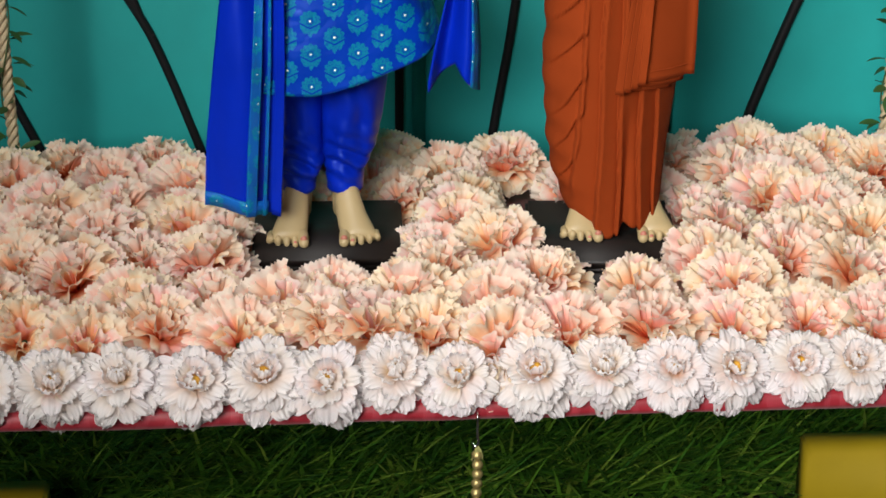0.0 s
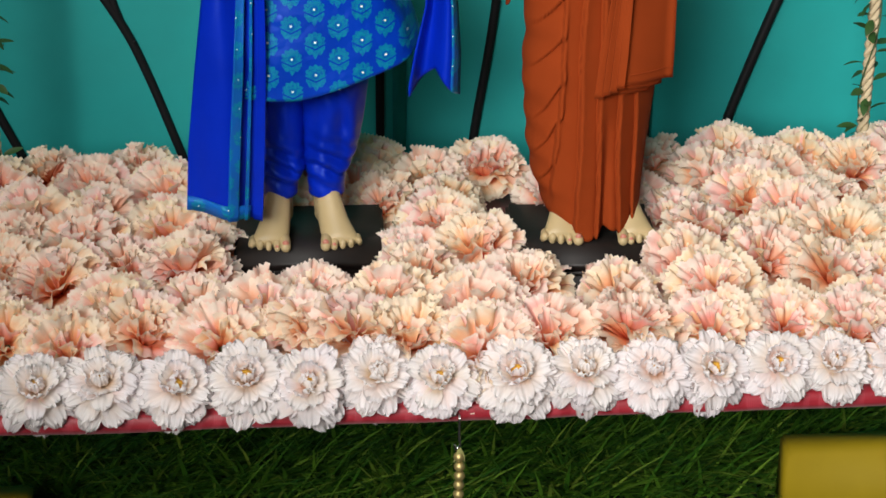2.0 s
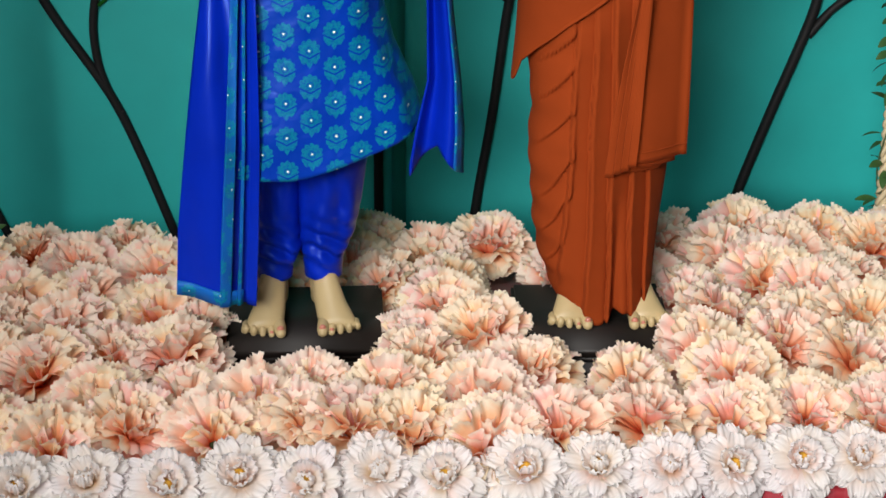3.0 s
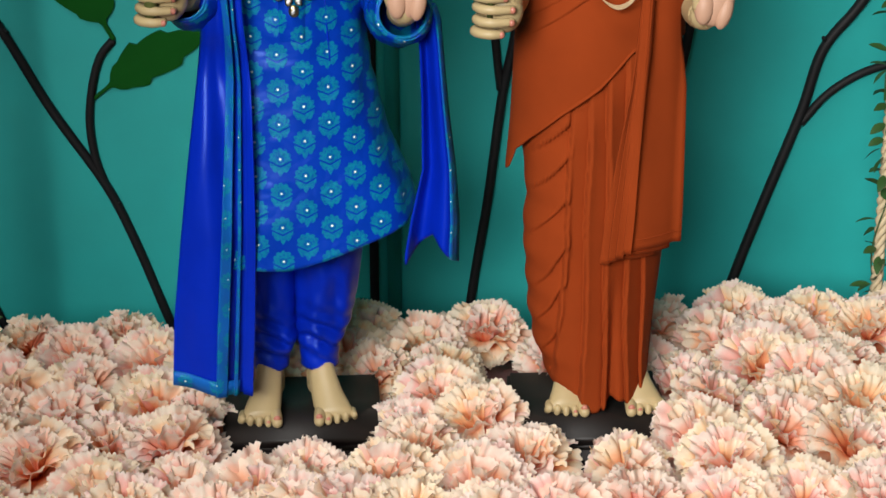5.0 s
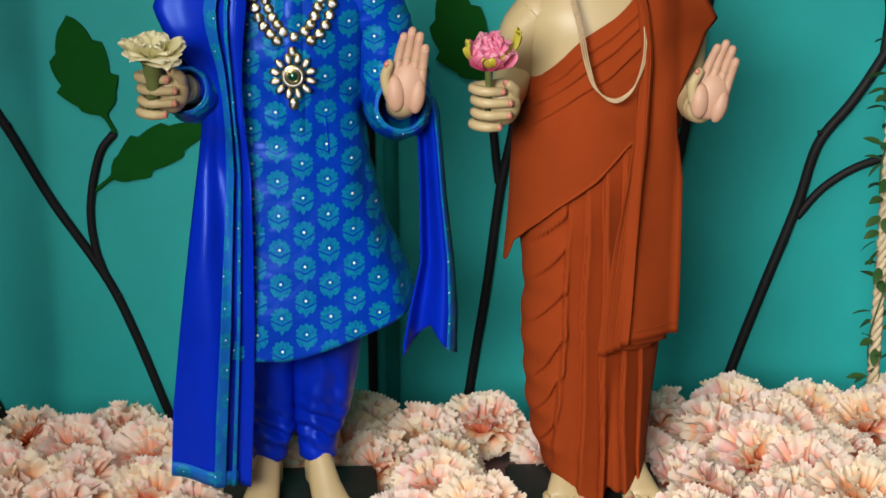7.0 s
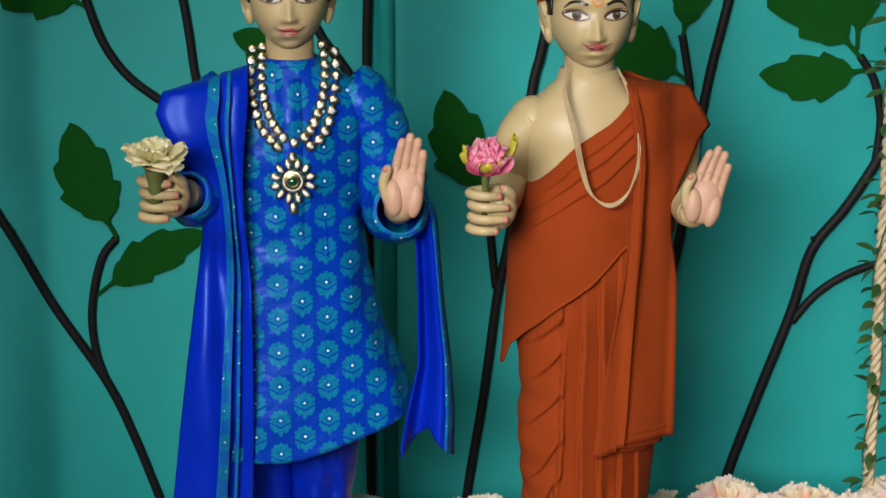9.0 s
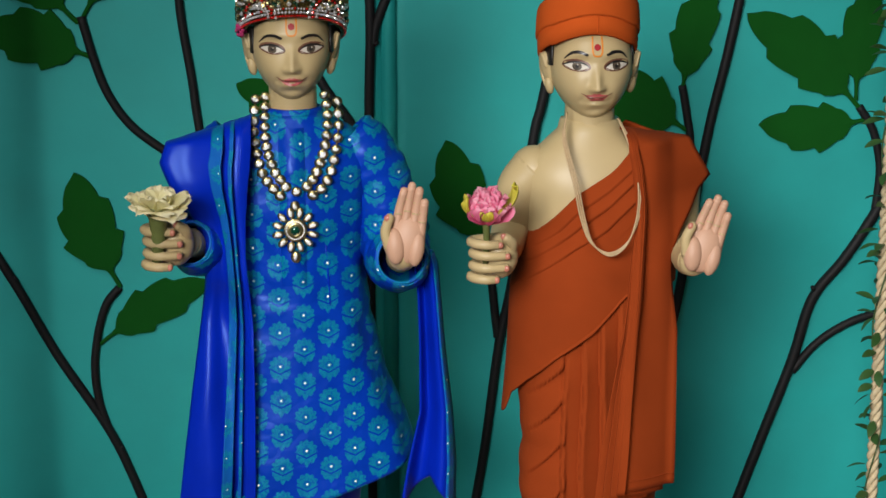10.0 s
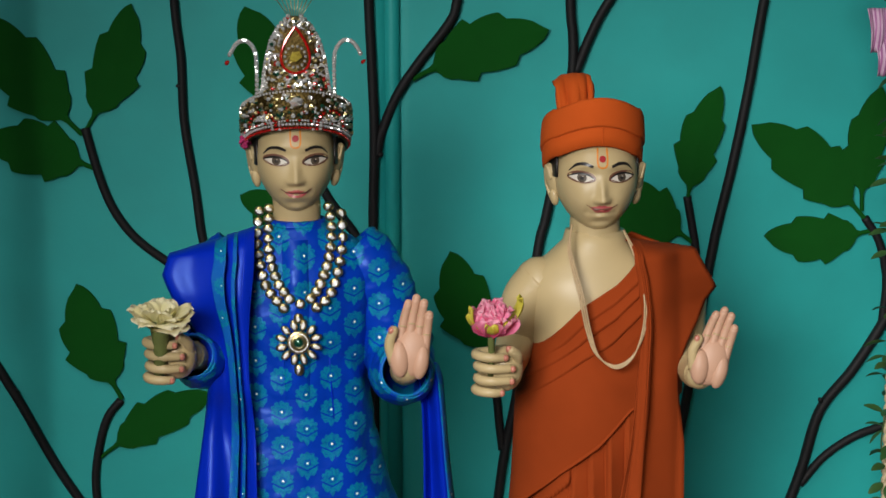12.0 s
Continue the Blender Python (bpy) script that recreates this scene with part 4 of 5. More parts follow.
tunic = thing("tunic", "royal blue brocade tunic with teal sprigs worn by a statue", "clothing")
bm = bmesh.new()
n = 120
rings = []
for j in range(101):
    z0 = 0.258 + (0.702 - 0.258) * j / 100
    cx, rx, ry = tunic_ring(z0)
    ring = []
    low = max(0.0, 1 - (z0 - 0.258) / 0.30)
    for i in range(n):
        a = 2 * math.pi * i / n
        c, s = math.cos(a), math.sin(a)
        k = 0.909 - 0.20 * low
        wob = 1 + 0.022 * low * math.sin(7 * a + 0.6) + 0.010 * noise.noise(Vector((3 * c, 3 * s, z0 * 26))) + 0.055 * math.exp(-((z0 - 0.55) / 0.10) ** 2) * noise.noise(Vector((2.6 * c, 2 * s, z0 * 42 + 3 * c))) + 0.03 * math.exp(-((z0 - 0.42) / 0.10) ** 2) * noise.noise(Vector((4 * c, 2 * s, z0 * 12)))
        x = cx + rx * wob * math.copysign(abs(c) ** k, c)
        y = 0.066 + ry * wob * math.copysign(abs(s) ** k, s)
        z = z0 + low * (0.044 * max(0.0, (x + 0.15) / 0.14) ** 1.15)
        ring.append((x, y, z))
    rings.append(ring)
loft(bm, rings, cap=False)
part("body", bm, BROCADE, tunic, thick=0.002)


def sleeve(pts, rs, name="sleeve"):
    bm = bmesh.new()
    p = spline(pts, 9)
    m = len(p)
    rr = [interp(i / (m - 1), np.linspace(0, 1, len(rs)), rs) for i in range(m)]
    up = Vector((0.3, 0.9, 0.1))
    rings = []
    for i, q in enumerate(p):
        d = (p[min(i + 1, m - 1)] - p[max(i - 1, 0)]).normalized()
        s = d.cross(up).normalized()
        w = s.cross(d)
        rings.append([q + rr[i] * (1 + 0.10 * noise.noise(Vector((math.cos(a) * 1.6, math.sin(a) * 1.6 + i * 0.35, i * 0.5)))) * (math.cos(a) * s + math.sin(a) * w) for a in (2 * math.pi * k / 24 for k in range(24))])
    loft(bm, rings, cap=False)
    part(name, bm, BROCADE, tunic, thick=0.002)
    e, d = p[-1], (p[-1] - p[-2]).normalized()
    s = d.cross(up).normalized()
    w = s.cross(d)
    bm = bmesh.new()
    cr = rr[-1]
    loft(bm, [[e + d * t + r * (math.cos(a) * s + math.sin(a) * w) for a in (2 * math.pi * k / 24 for k in range(24))] for t, r in ((-0.014, cr * 1.01), (-0.006, cr * 1.02), (0.002, cr * 0.98), (0.003, cr * 0.90), (-0.01, cr * 0.84))], cap=False)
    part("cuff", bm, BORDER, tunic, "teal brocade cuff")


sleeve([(-0.078, 0.066, 0.672), (-0.056, 0.064, 0.650), (-0.040, 0.064, 0.610), (-0.028, 0.058, 0.565), (-0.024, 0.020, 0.540), (-0.022, -0.024, 0.550)], [0.032, 0.036, 0.037, 0.040, 0.037, 0.029])
sleeve([(-0.205, 0.066, 0.668), (-0.230, 0.064, 0.645), (-0.240, 0.062, 0.605), (-0.243, 0.056, 0.572), (-0.246, 0.020, 0.558), (-0.254, -0.014, 0.570)], [0.030, 0.034, 0.035, 0.036, 0.032, 0.025])
bm = bmesh.new()
loft(bm, [ell(-0.138, 0.066, r, r * 0.98, z, 36) for z, r in ((0.694, 0.036), (0.700, 0.0335), (0.707, 0.032), (0.708, 0.030), (0.698, 0.029))], cap=False)
part("collar", bm, BROCADE, tunic)
bm = bmesh.new()
rings = []
for j in range(40):
    z = 0.515 + (0.690 - 0.515) * j / 39
    x0, x1 = -0.1555 + 0.003 * (0.69 - z), -0.1265
    rings.append([(x, tunic_front(x, z) - o, z) for x, o in ((x0, 0.0005), (x0 + 0.0005, 0.003), ((x0 + x1) / 2, 0.0035), (x1 - 0.0005, 0.003), (x1, 0.0005))])
loft(bm, rings, closed=False)
part("placket", bm, BROCADE, tunic)
for k in range(2):
    bm = bmesh.new()
    tube(bm, [(-0.105 + 0.012 * (0.56 - z) / 0.2, tunic_front(-0.10, z) - 0.001, z) for z in np.linspace(0.40 + 0.09 * k, 0.47 + 0.09 * k, 8)], 0.0011, 6)
    part("seam", bm, SATIN, tunic)

# ---- blue trousers ----
trousers = thing("trousers", "shiny royal blue satin trousers gathered at the ankles", "clothing")
for name, prof in (
    ("leg", ((0.275, -0.205, -0.146), (0.25, -0.204, -0.146), (0.20, -0.204, -0.147), (0.165, -0.207, -0.148), (0.145, -0.208, -0.146), (0.132, -0.208, -0.147), (0.118, -0.200, -0.156), (0.100, -0.198, -0.158))),
    ("leg", ((0.275, -0.147, -0.064), (0.25, -0.147, -0.067), (0.20, -0.147, -0.074), (0.165, -0.147, -0.081), (0.148, -0.147, -0.087), (0.136, -0.145, -0.093), (0.122, -0.143, -0.098), (0.100, -0.142, -0.099))),
):
    bm = bmesh.new()
    zs = [p[0] for p in prof][::-1]
    ls, rs = [p[1] for p in prof][::-1], [p[2] for p in prof][::-1]
    rings = []
    for j in range(61):
        z = 0.101 + (0.275 - 0.101) * j / 60
        l, r = interp(z, zs, ls), interp(z, zs, rs)
        cx, rx = (l + r) / 2, (r - l) / 2
        fold = math.exp(-((z - 0.145) / 0.032) ** 2)
        rings.append([(cx + rx * math.cos(a) * (1 + 0.045 * fold * math.sin(z * 330 + 2 * a)), 0.070 + max(rx, 0.026) * 0.95 * math.sin(a) * (1 + 0.16 * fold * math.sin(z * 290 + 3 * a + cx * 40) + min(1.0, max(0.0, (z - 0.112) / 0.03)) * (0.22 * noise.noise(Vector((math.cos(a) * 2.2 + z * 9, z * 26 + cx * 30, math.sin(a)))) + 0.07 * math.sin(6 * a + z * 34))), z + 0.004 * fold * min(1.0, (z - 0.1) / 0.03) * math.sin(3 * a + 1)) for a in (2 * math.pi * i / 64 for i in range(64))])
    loft(bm, rings, cap=False)
    part(name, bm, SATIN, trousers, thick=0.002)

# ---- blue shawl ----
shawl = thing("shawl", "royal blue satin shawl with a teal border over one shoulder", "clothing")
SZ = (0.118, 0.20, 0.300, 0.393, 0.472, 0.515, 0.540, 0.565, 0.595, 0.630, 0.655, 0.672)
SO = (-0.289, -0.284, -0.271, -0.258, -0.246, -0.240, -0.238, -0.241, -0.252, -0.275, -0.286, -0.280)
SI = (-0.213, -0.207, -0.201, -0.198, -0.196, -0.198, -0.200, -0.201, -0.202, -0.203, -0.202, -0.200)


def shawl_point(u, z):
    """u: 0 at the outer edge, 1 at the inner folds."""
    o, i = interp(z, SZ, SO), interp(z, SZ, SI)
    x = o + (i - o) * u
    y = tunic_front(max(x, -0.225), z) - 0.012
    hang = max(0.0, min(1.0, (0.50 - z) / 0.2))
    y = y * (1 - hang) + (-0.026 - 0.004 * u) * hang
    top = max(0.0, min(1.0, (z - 0.47) / 0.06))
    over = -0.016 + 0.030 * max(0.0, 1 - u) ** 2 + 0.25 * max(0.0, z - 0.635)
    y = y * (1 - top) + over * top
    y += 0.0065 * math.sin(u * 6.5 + z * 7) + 0.004 * noise.noise(Vector((u * 3, z * 9, 1.7)))
    return Vector((x, y, z))


def shawl_strip(name, u0, u1, mat, off, label="", z0=0.0):
    bm = bmesh.new()
    rings = []
    for j in range(70):
        z = 0.118 + z0 + (0.672 - 0.118 - z0) * j / 69
        row = []
        for i in range(15):
            u = u0 + (u1 - u0) * i / 14
            p = shawl_point(u, z)
            p.y -= off
            p.z -= 0.014 * (u - 0.2) * max(0, 1 - (z - 0.118) / 0.1)
            row.append(p)
        rings.append(row)
    for j in range(1, 13):
        t = j / 12
        top = rings[69]
        row = []
        for i, q in enumerate(top):
            u = u0 + (u1 - u0) * i / 14
            rise = 0.036 * (0.25 + 0.75 * u)
            a = t * math.pi
            row.append(Vector((q.x * (1 - 0.03 * t) - 0.003 * t, q.y + (0.115 - q.y) * (1 - math.cos(a)) / 2, q.z + rise * math.sin(a) - 0.05 * t * t)))
        rings.append(row)
    loft(bm, rings, closed=False)
    part(name, bm, mat, shawl, label, thick=0.0018)


shawl_strip("panel", 0.0, 0.70, SATIN, 0.0)
shawl_strip("border", 0.64, 0.80, BORDER, 0.004, "teal brocade border")
shawl_strip("fold", 0.79, 0.92, SATIN, -0.009)
shawl_strip("border_edge", 0.90, 0.95, BORDER, 0.004, "narrow teal brocade edging")
shawl_strip("fold", 0.94, 1.06, SATIN, -0.006)
shawl_strip("fold", 1.04, 1.18, SATIN, -0.001)
bm = bmesh.new()
loft(bm, [[shawl_point(u, z) - Vector((0, 0.002, 0.014 * (u - 0.2) + dz)) for u in np.linspace(0.0, 0.98, 24)] for z, dz in ((0.119, 0), (0.128, 0), (0.136, 0))], closed=False)
part("hem", bm, BORDER, shawl, "teal brocade hem", thick=0.0018)
# the other end, hanging from the raised forearm
bm = bmesh.new()
EZ = (0.262, 0.30, 0.36, 0.44, 0.50, 0.535, 0.550)
EL = (-0.021, -0.014, 0.000, 0.000, -0.002, -0.006, -0.008)
ER = (0.040, 0.041, 0.037, 0.028, 0.023, 0.020, 0.015)
rings = []
for j in range(50):
    t = j / 49
    row = []
    for i in range(17):
        u = i / 16
        notch = 0.034 * (1 - abs(2 * u - 1)) ** 1.2
        z = 0.250 + notch * (1 - t) + (0.550 - 0.250) * t - 0.004 * u * (1 - t)
        x = interp(z, EZ, EL) + (interp(z, EZ, ER) - interp(z, EZ, EL)) * u
        y = 0.012 + 0.016 * math.sin(u * 7.5 - 0.6) * (1 - 0.55 * t) + 0.004 * math.sin(z * 20)
        row.append((x, y, z))
    rings.append(row)
for j in range(1, 9):
    a = j / 8 * math.pi * 0.9
    rings.append([(p[0] - 0.004 * j * (1 if k > 8 else 0.2), p[1] + 0.03 * (1 - math.cos(a)), p[2] + 0.018 * math.sin(a) - 0.006 * j) for k, p in enumerate(rings[49])])
loft(bm, rings, closed=False)
part("hanging_end", bm, SATIN, shawl, thick=0.0018)
bm = bmesh.new()
loft(bm, [[(q[0] + o, q[1] - 0.0025, q[2]) for q, o in zip(r[13:17], (0, 0, 0, 0.001))] for r in rings[:50]], closed=False)
part("end_border", bm, BORDER, shawl, "teal brocade border", thick=0.0015)
bm = bmesh.new()
tube(bm, spline([(0.01, 0.07, 0.53), (-0.04, 0.14, 0.50), (-0.14, 0.155, 0.53), (-0.22, 0.14, 0.60)], 8), 0.012, 10)
part("back_loop", bm, SATIN, shawl)

# ---- saffron robe ----
robe = thing("robe", "saffron cotton robe wrapped and pleated with a shoulder drape", "clothing")
RZ = (0.055, 0.07, 0.108, 0.152, 0.211, 0.268, 0.305, 0.35, 0.42, 0.508, 0.57, 0.61, 0.64, 0.67)
RL = (0.158, 0.153, 0.138, 0.130, 0.126, 0.122, 0.126, 0.122, 0.118, 0.118, 0.128, 0.126, 0.122, 0.14)
RR = (0.268, 0.272, 0.274, 0.277, 0.283, 0.288, 0.292, 0.294, 0.296, 0.298, 0.298, 0.304, 0.310, 0.29)
# free edges of the folds, top and bottom ends: upright pleats, then slanting tucks
PLEATS = ((0.170, 0.430, 0.155, 0.05), (0.188, 0.450, 0.186, 0.05), (0.209, 0.475, 0.211, 0.05), (0.228, 0.485, 0.238, 0.05), (0.250, 0.49, 0.258, 0.05))
TUCKS = ((0.171, 0.415, 0.122, 0.368), (0.170, 0.375, 0.119, 0.314), (0.164, 0.316, 0.119, 0.260), (0.161, 0.254, 0.124, 0.185), (0.159, 0.205, 0.126, 0.135), (0.157, 0.150, 0.134, 0.095))


def fold_relief(x, z):
    """Height of the folded cloth over the body at the front of the skirt."""
    h = 0.0
    for i, (xa, za, xb, zb) in enumerate(PLEATS):
        if z > za + 0.01:
            continue
        e = xb + (xa - xb) * (z - zb) / (za - zb) + 0.0012 * math.sin(z * 31 + 2 * i)
        d = x - e
        fade = min(1.0, (za + 0.01 - z) / 0.05)
        h += fade * (0.0115 * math.exp(-d / 0.016) * min(1.0, d / 0.0015 + 1) if d > -0.0015 else -0.003 * math.exp(d / 0.005))
    left = 1 / (1 + math.exp((x - 0.166 + 0.08 * max(0.0, 0.25 - z)) * 900))
    for xa, za, xb, zb in TUCKS:
        nx, nz = za - zb, -(xa - xb)
        ln = math.hypot(nx, nz)
        d = -((x - xb) * nx + (z - zb) * nz) / ln
        d += 0.10 * (x - xb) * (xa - x) / 0.045
        h += left * (0.0095 * math.exp(-d / 0.018) * min(1.0, d / 0.0015 + 1) if d > -0.0015 else -0.0025 * math.exp(d / 0.006))
    return h


def robe_front(x, z, grow=0.0, ry=0.060):
    l, r = interp(z, RZ, RL) - grow, interp(z, RZ, RR) + grow
    cx, rx = (l + r) / 2, (r - l) / 2
    q = min(0.999, abs((x - cx) / rx))
    return 0.068 - (ry + grow) * (1 - q ** 2.1) ** (1 / 2.1)


bm = bmesh.new()
n = 300
rings = []
for j in range(111):
    z0 = 0.056 + (0.500 - 0.056) * j / 110
    l, r = interp(z0, RZ, RL), interp(z0, RZ, RR)
    cx, rx = (l + r) / 2, (r - l) / 2
    v = (z0 - 0.056) / 0.444
    ring = []
    for i in range(n):
        a = 2 * math.pi * i / n
        c, s = math.cos(a), math.sin(a)
        x = cx + rx * c
        h = fold_relief(x, z0) * min(1.0, -s * 2.5) if s < 0 else 0.003 * math.sin(9 * a)
        slit = 0.016 * math.exp(-((x - 0.219) / 0.007) ** 2) * max(0.0, 1 - v * 2.6) if s < 0 else 0.0
        d = 0.052 + 0.012 * (1 - v) ** 3 * (s < 0) + h - slit
        y = 0.068 + d * math.copysign(abs(s) ** 0.9, s) + 0.010 * v * (s < 0) * s
        z = z0 + (1 - v) ** 4 * (0.020 * ((x - 0.207) / 0.062) ** 2 - 0.004 * math.cos((x - 0.2) * 110) + 0.010 * math.exp(-((x - 0.219) / 0.009) ** 2))
        ring.append((x + 0.0018 * math.sin(z0 * 150) * max(0.0, -c) * (1 - v), y, z))
    rings.append(ring)
loft(bm, rings, cap=False)
part("pleated_skirt", bm, ORANGE, robe, thick=0.002)

# left edge of the upper wrap, standing off the skirt at its lower corner
WZ = (0.335, 0.40, 0.483, 0.506, 0.529, 0.569, 0.60, 0.64, 0.67)
WL = (0.101, 0.106, 0.110, 0.113, 0.122, 0.134, 0.128, 0.124, 0.14)
bm = bmesh.new()
rings = []
m = 90
for j in range(m + 1):
    v = j / m
    ring = []
    for i in range(140):
        a = 2 * math.pi * i / 140
        c, s = math.cos(a), math.sin(a)
        xa = 0.200 + 0.100 * c
        lo = interp(xa, (0.100, 0.105, 0.118, 0.150, 0.192, 0.230, 0.30), (0.340, 0.370, 0.388, 0.419, 0.451, 0.492, 0.50))
        hi = interp(xa, (0.100, 0.129, 0.157, 0.195, 0.232, 0.244, 0.30), (0.560, 0.585, 0.611, 0.635, 0.667, 0.676, 0.660))
        if s > 0:
            lo = interp(xa, (0.100, 0.30), (0.340, 0.50)) * (1 - s) + 0.40 * s
        z = lo + (hi - lo) * v
        l, r = interp(z, WZ, WL), interp(z, RZ, RR) + 0.003
        cx, rx = (l + r) / 2, (r - l) / 2
        wr = 0.0
        for h, w, tall in ((0.90, 0.10, 0.0045), (0.80, 0.12, 0.0050), (0.66, 0.16, 0.0045), (0.52, 0.16, 0.0025 * max(0.0, c))):
            e = v - h + 0.10 * c * (0.95 - h)
            wr += tall * (math.exp(-e / w) * min(1.0, e / 0.012 + 1) if e > -0.012 else 0.0)
        wr += 0.005 * noise.noise(Vector((c * 1.5, s, z * 8)))
        roll = 0.004 if j == 0 else 0.0
        d = 1 + (wr + roll) / 0.07
        y = 0.068 + (0.0665 - 0.010 * max(0, (z - 0.60) / 0.06)) * d * math.copysign(abs(s) ** 0.93, s)
        ring.append((cx + rx * c * (1 + wr * 2), y, z))
    rings.append(ring)
loft(bm, rings, cap=False)
part("upper_wrap", bm, ORANGE, robe, thick=0.0025)

# shoulder drape: front panel, over the shoulder, down the back
DZ = (0.246, 0.30, 0.38, 0.45, 0.50, 0.54, 0.565, 0.59, 0.61, 0.625, 0.648, 0.666)
DL = (0.199, 0.204, 0.216, 0.229, 0.235, 0.238, 0.240, 0.242, 0.241, 0.239, 0.236, 0.232)
DM = (0.229, 0.233, 0.237, 0.242, 0.247, 0.249, 0.250, 0.251, 0.250, 0.248, 0.245, 0.240)
DR = (0.298, 0.298, 0.297, 0.296, 0.289, 0.287, 0.296, 0.311, 0.322, 0.336, 0.322, 0.312)


def drape_rows(edge_a, edge_b, u0, u1, off, low_z, count=14):
    """Cloth between two edges of the drape, from its hem over the shoulder to the back."""
    rows = []
    for j in range(60):
        z = low_z + (0.666 - low_z) * j / 59
        l, r = interp(z, DZ, edge_a), interp(z, DZ, edge_b)
        row = []
        for i in range(count):
            u = u0 + (u1 - u0) * i / (count - 1)
            x = l + (r - l) * u
            y = robe_front(min(x, 0.288), z, 0.012) - 0.010 - off + 0.0025 * math.sin(u * 5 + z * 14)
            low = min(1, max(0, (0.45 - z) / 0.2))
            y = y * (1 - 0.45 * low) + (-0.012 - off + 0.22 * max(0.0, x - 0.235)) * 0.45 * low
            arm = max(0, min(1, (z - 0.56) / 0.05))
            y += arm * 0.5 * max(0, x - 0.262)
            row.append(Vector((x, y, z)))
        rows.append(row)
    for j in range(1, 11):
        t = j / 10
        a = t * math.pi
        rows.append([Vector((q.x, q.y + (0.125 - q.y) * (1 - math.cos(a)) / 2, q.z + 0.020 * math.sin(a) * (1 - 0.75 * max(0, (q.x - 0.24) / 0.07)) - 0.03 * t * t)) for q in rows[59]])
    return rows


for name, ea, eb, u0, u1, off, low_z in (
    ("drape", DM, DR, 0.0, 1.0, 0.0, 0.262), ("under_layer", DM, DR, -0.1, 0.80, -0.004, 0.255), ("under_layer", DL, DR, 0.05, 0.70, -0.008, 0.249),
    ("drape_fold", DL, DM, 0.0, 0.36, 0.002, 0.248), ("drape_fold", DL, DM, 0.28, 0.62, 0.005, 0.252), ("drape_fold", DL, DM, 0.55, 0.86, 0.008, 0.256), ("drape_fold", DL, DM, 0.80, 1.12, 0.011, 0.262),
):
    bm = bmesh.new()
    loft(bm, drape_rows(ea, eb, u0, u1, off, low_z), closed=False)
    part(name, bm, ORANGE, robe, thick=0.0018)
bm = bmesh.new()
r0 = [q - Vector((0, 0.002, 0)) for q in drape_rows(DM, DR, 0.14, 0.99, 0.0, 0.262)[2]]
tube(bm, r0, 0.0009, 6)
part("hem_stitch", bm, ORANGE, robe)

# ---- turban ----
turban = thing("turban", "bright orange cotton turban with a folded tuft", "hat")
bm = bmesh.new()


def turban_ring(z, r, lift, n=48):
    cx, cy = 0.1955, 0.066
    out = []
    for i in range(n):
        a = 2 * math.pi * i / n
        s = math.sin(a)
        out.append((cx + r * math.cos(a), cy + r * 0.98 * s, z - lift * s + 0.002 * (s < -0.6) * math.cos((a - 4.712) * 3)))
    return out


TB = 0.7645
loft(bm, [turban_ring(TB + h, r, 0.025) for h, r in ((0.004, 0.049), (0.0, 0.0525), (0.001, 0.0555), (0.012, 0.0560), (0.0195, 0.0558), (0.0215, 0.0545))], cap=False)
part("lower_band", bm, TURBAN, turban, thick=0.002)
bm = bmesh.new()
loft(bm, [turban_ring(TB + h, r, l) for h, r, l in ((0.0190, 0.0550, 0.027), (0.0200, 0.0588, 0.027), (0.0225, 0.0590, 0.027), (0.038, 0.0584, 0.027), (0.048, 0.0574, 0.027), (0.0515, 0.0560, 0.027), (0.050, 0.052, 0.024), (0.050, 0.03, 0.006), (0.048, 0.006, 0.001))], cap=True)
part("upper_band", bm, TURBAN, turban)
bm = bmesh.new()
rows = []
for j in range(15):
    t = j / 14
    z = TB + 0.050 + 0.047 * math.sin(t * math.pi * 0.56)
    y = 0.050 + 0.045 * t * t
    w = 0.015 + 0.006 * math.sin(t * 2.2)
    rows.append([(0.1735 + w * u, y - 0.006 * math.cos(u * 5.0 - 1.2 * t) * (1 - 0.2 * t) - 0.003 * math.cos(u * 11 + 2 * t), z - 0.006 * u * u * t + 0.003 * u) for u in np.linspace(-1, 1, 15)])
loft(bm, rows, closed=False)
part("tuft", bm, TURBAN, turban, thick=0.006)
bm = bmesh.new()
tube(bm, spline([(0.1985, 0.0105, TB + 0.027), (0.1985, 0.0100, TB + 0.046), (0.1985, 0.0095, TB + 0.070), (0.1985, 0.012, TB + 0.078)], 6), 0.0008, 8)
part("front_crease", bm, TURBAN, turban)

# ---- jewel materials ----
GEM = material("foiled_crystal", (0.82, 0.82, 0.80), 0.07, 0.65, spec=1.0, vary=0.25, scale=300, coat=0.6)
RED_GEM = material("red_stone", (0.45, 0.010, 0.008), 0.10, 0.3, spec=0.8, vary=0.3, scale=300, coat=0.8)
GREEN_GEM = material("green_stone", (0.004, 0.055, 0.030), 0.08, 0.2, spec=0.8, vary=0.3, scale=300, coat=0.8)
YELLOW_GEM = material("yellow_stone", (0.65, 0.52, 0.08), 0.08, 0.5, spec=0.8, vary=0.3, scale=300, coat=0.8)
CORD = material("brown_cord", (0.44, 0.31, 0.17), 0.6, vary=0.2, scale=300)
HAIR = material("black_hair_paint", (0.010, 0.008, 0.007), 0.4, vary=0.2, scale=200)
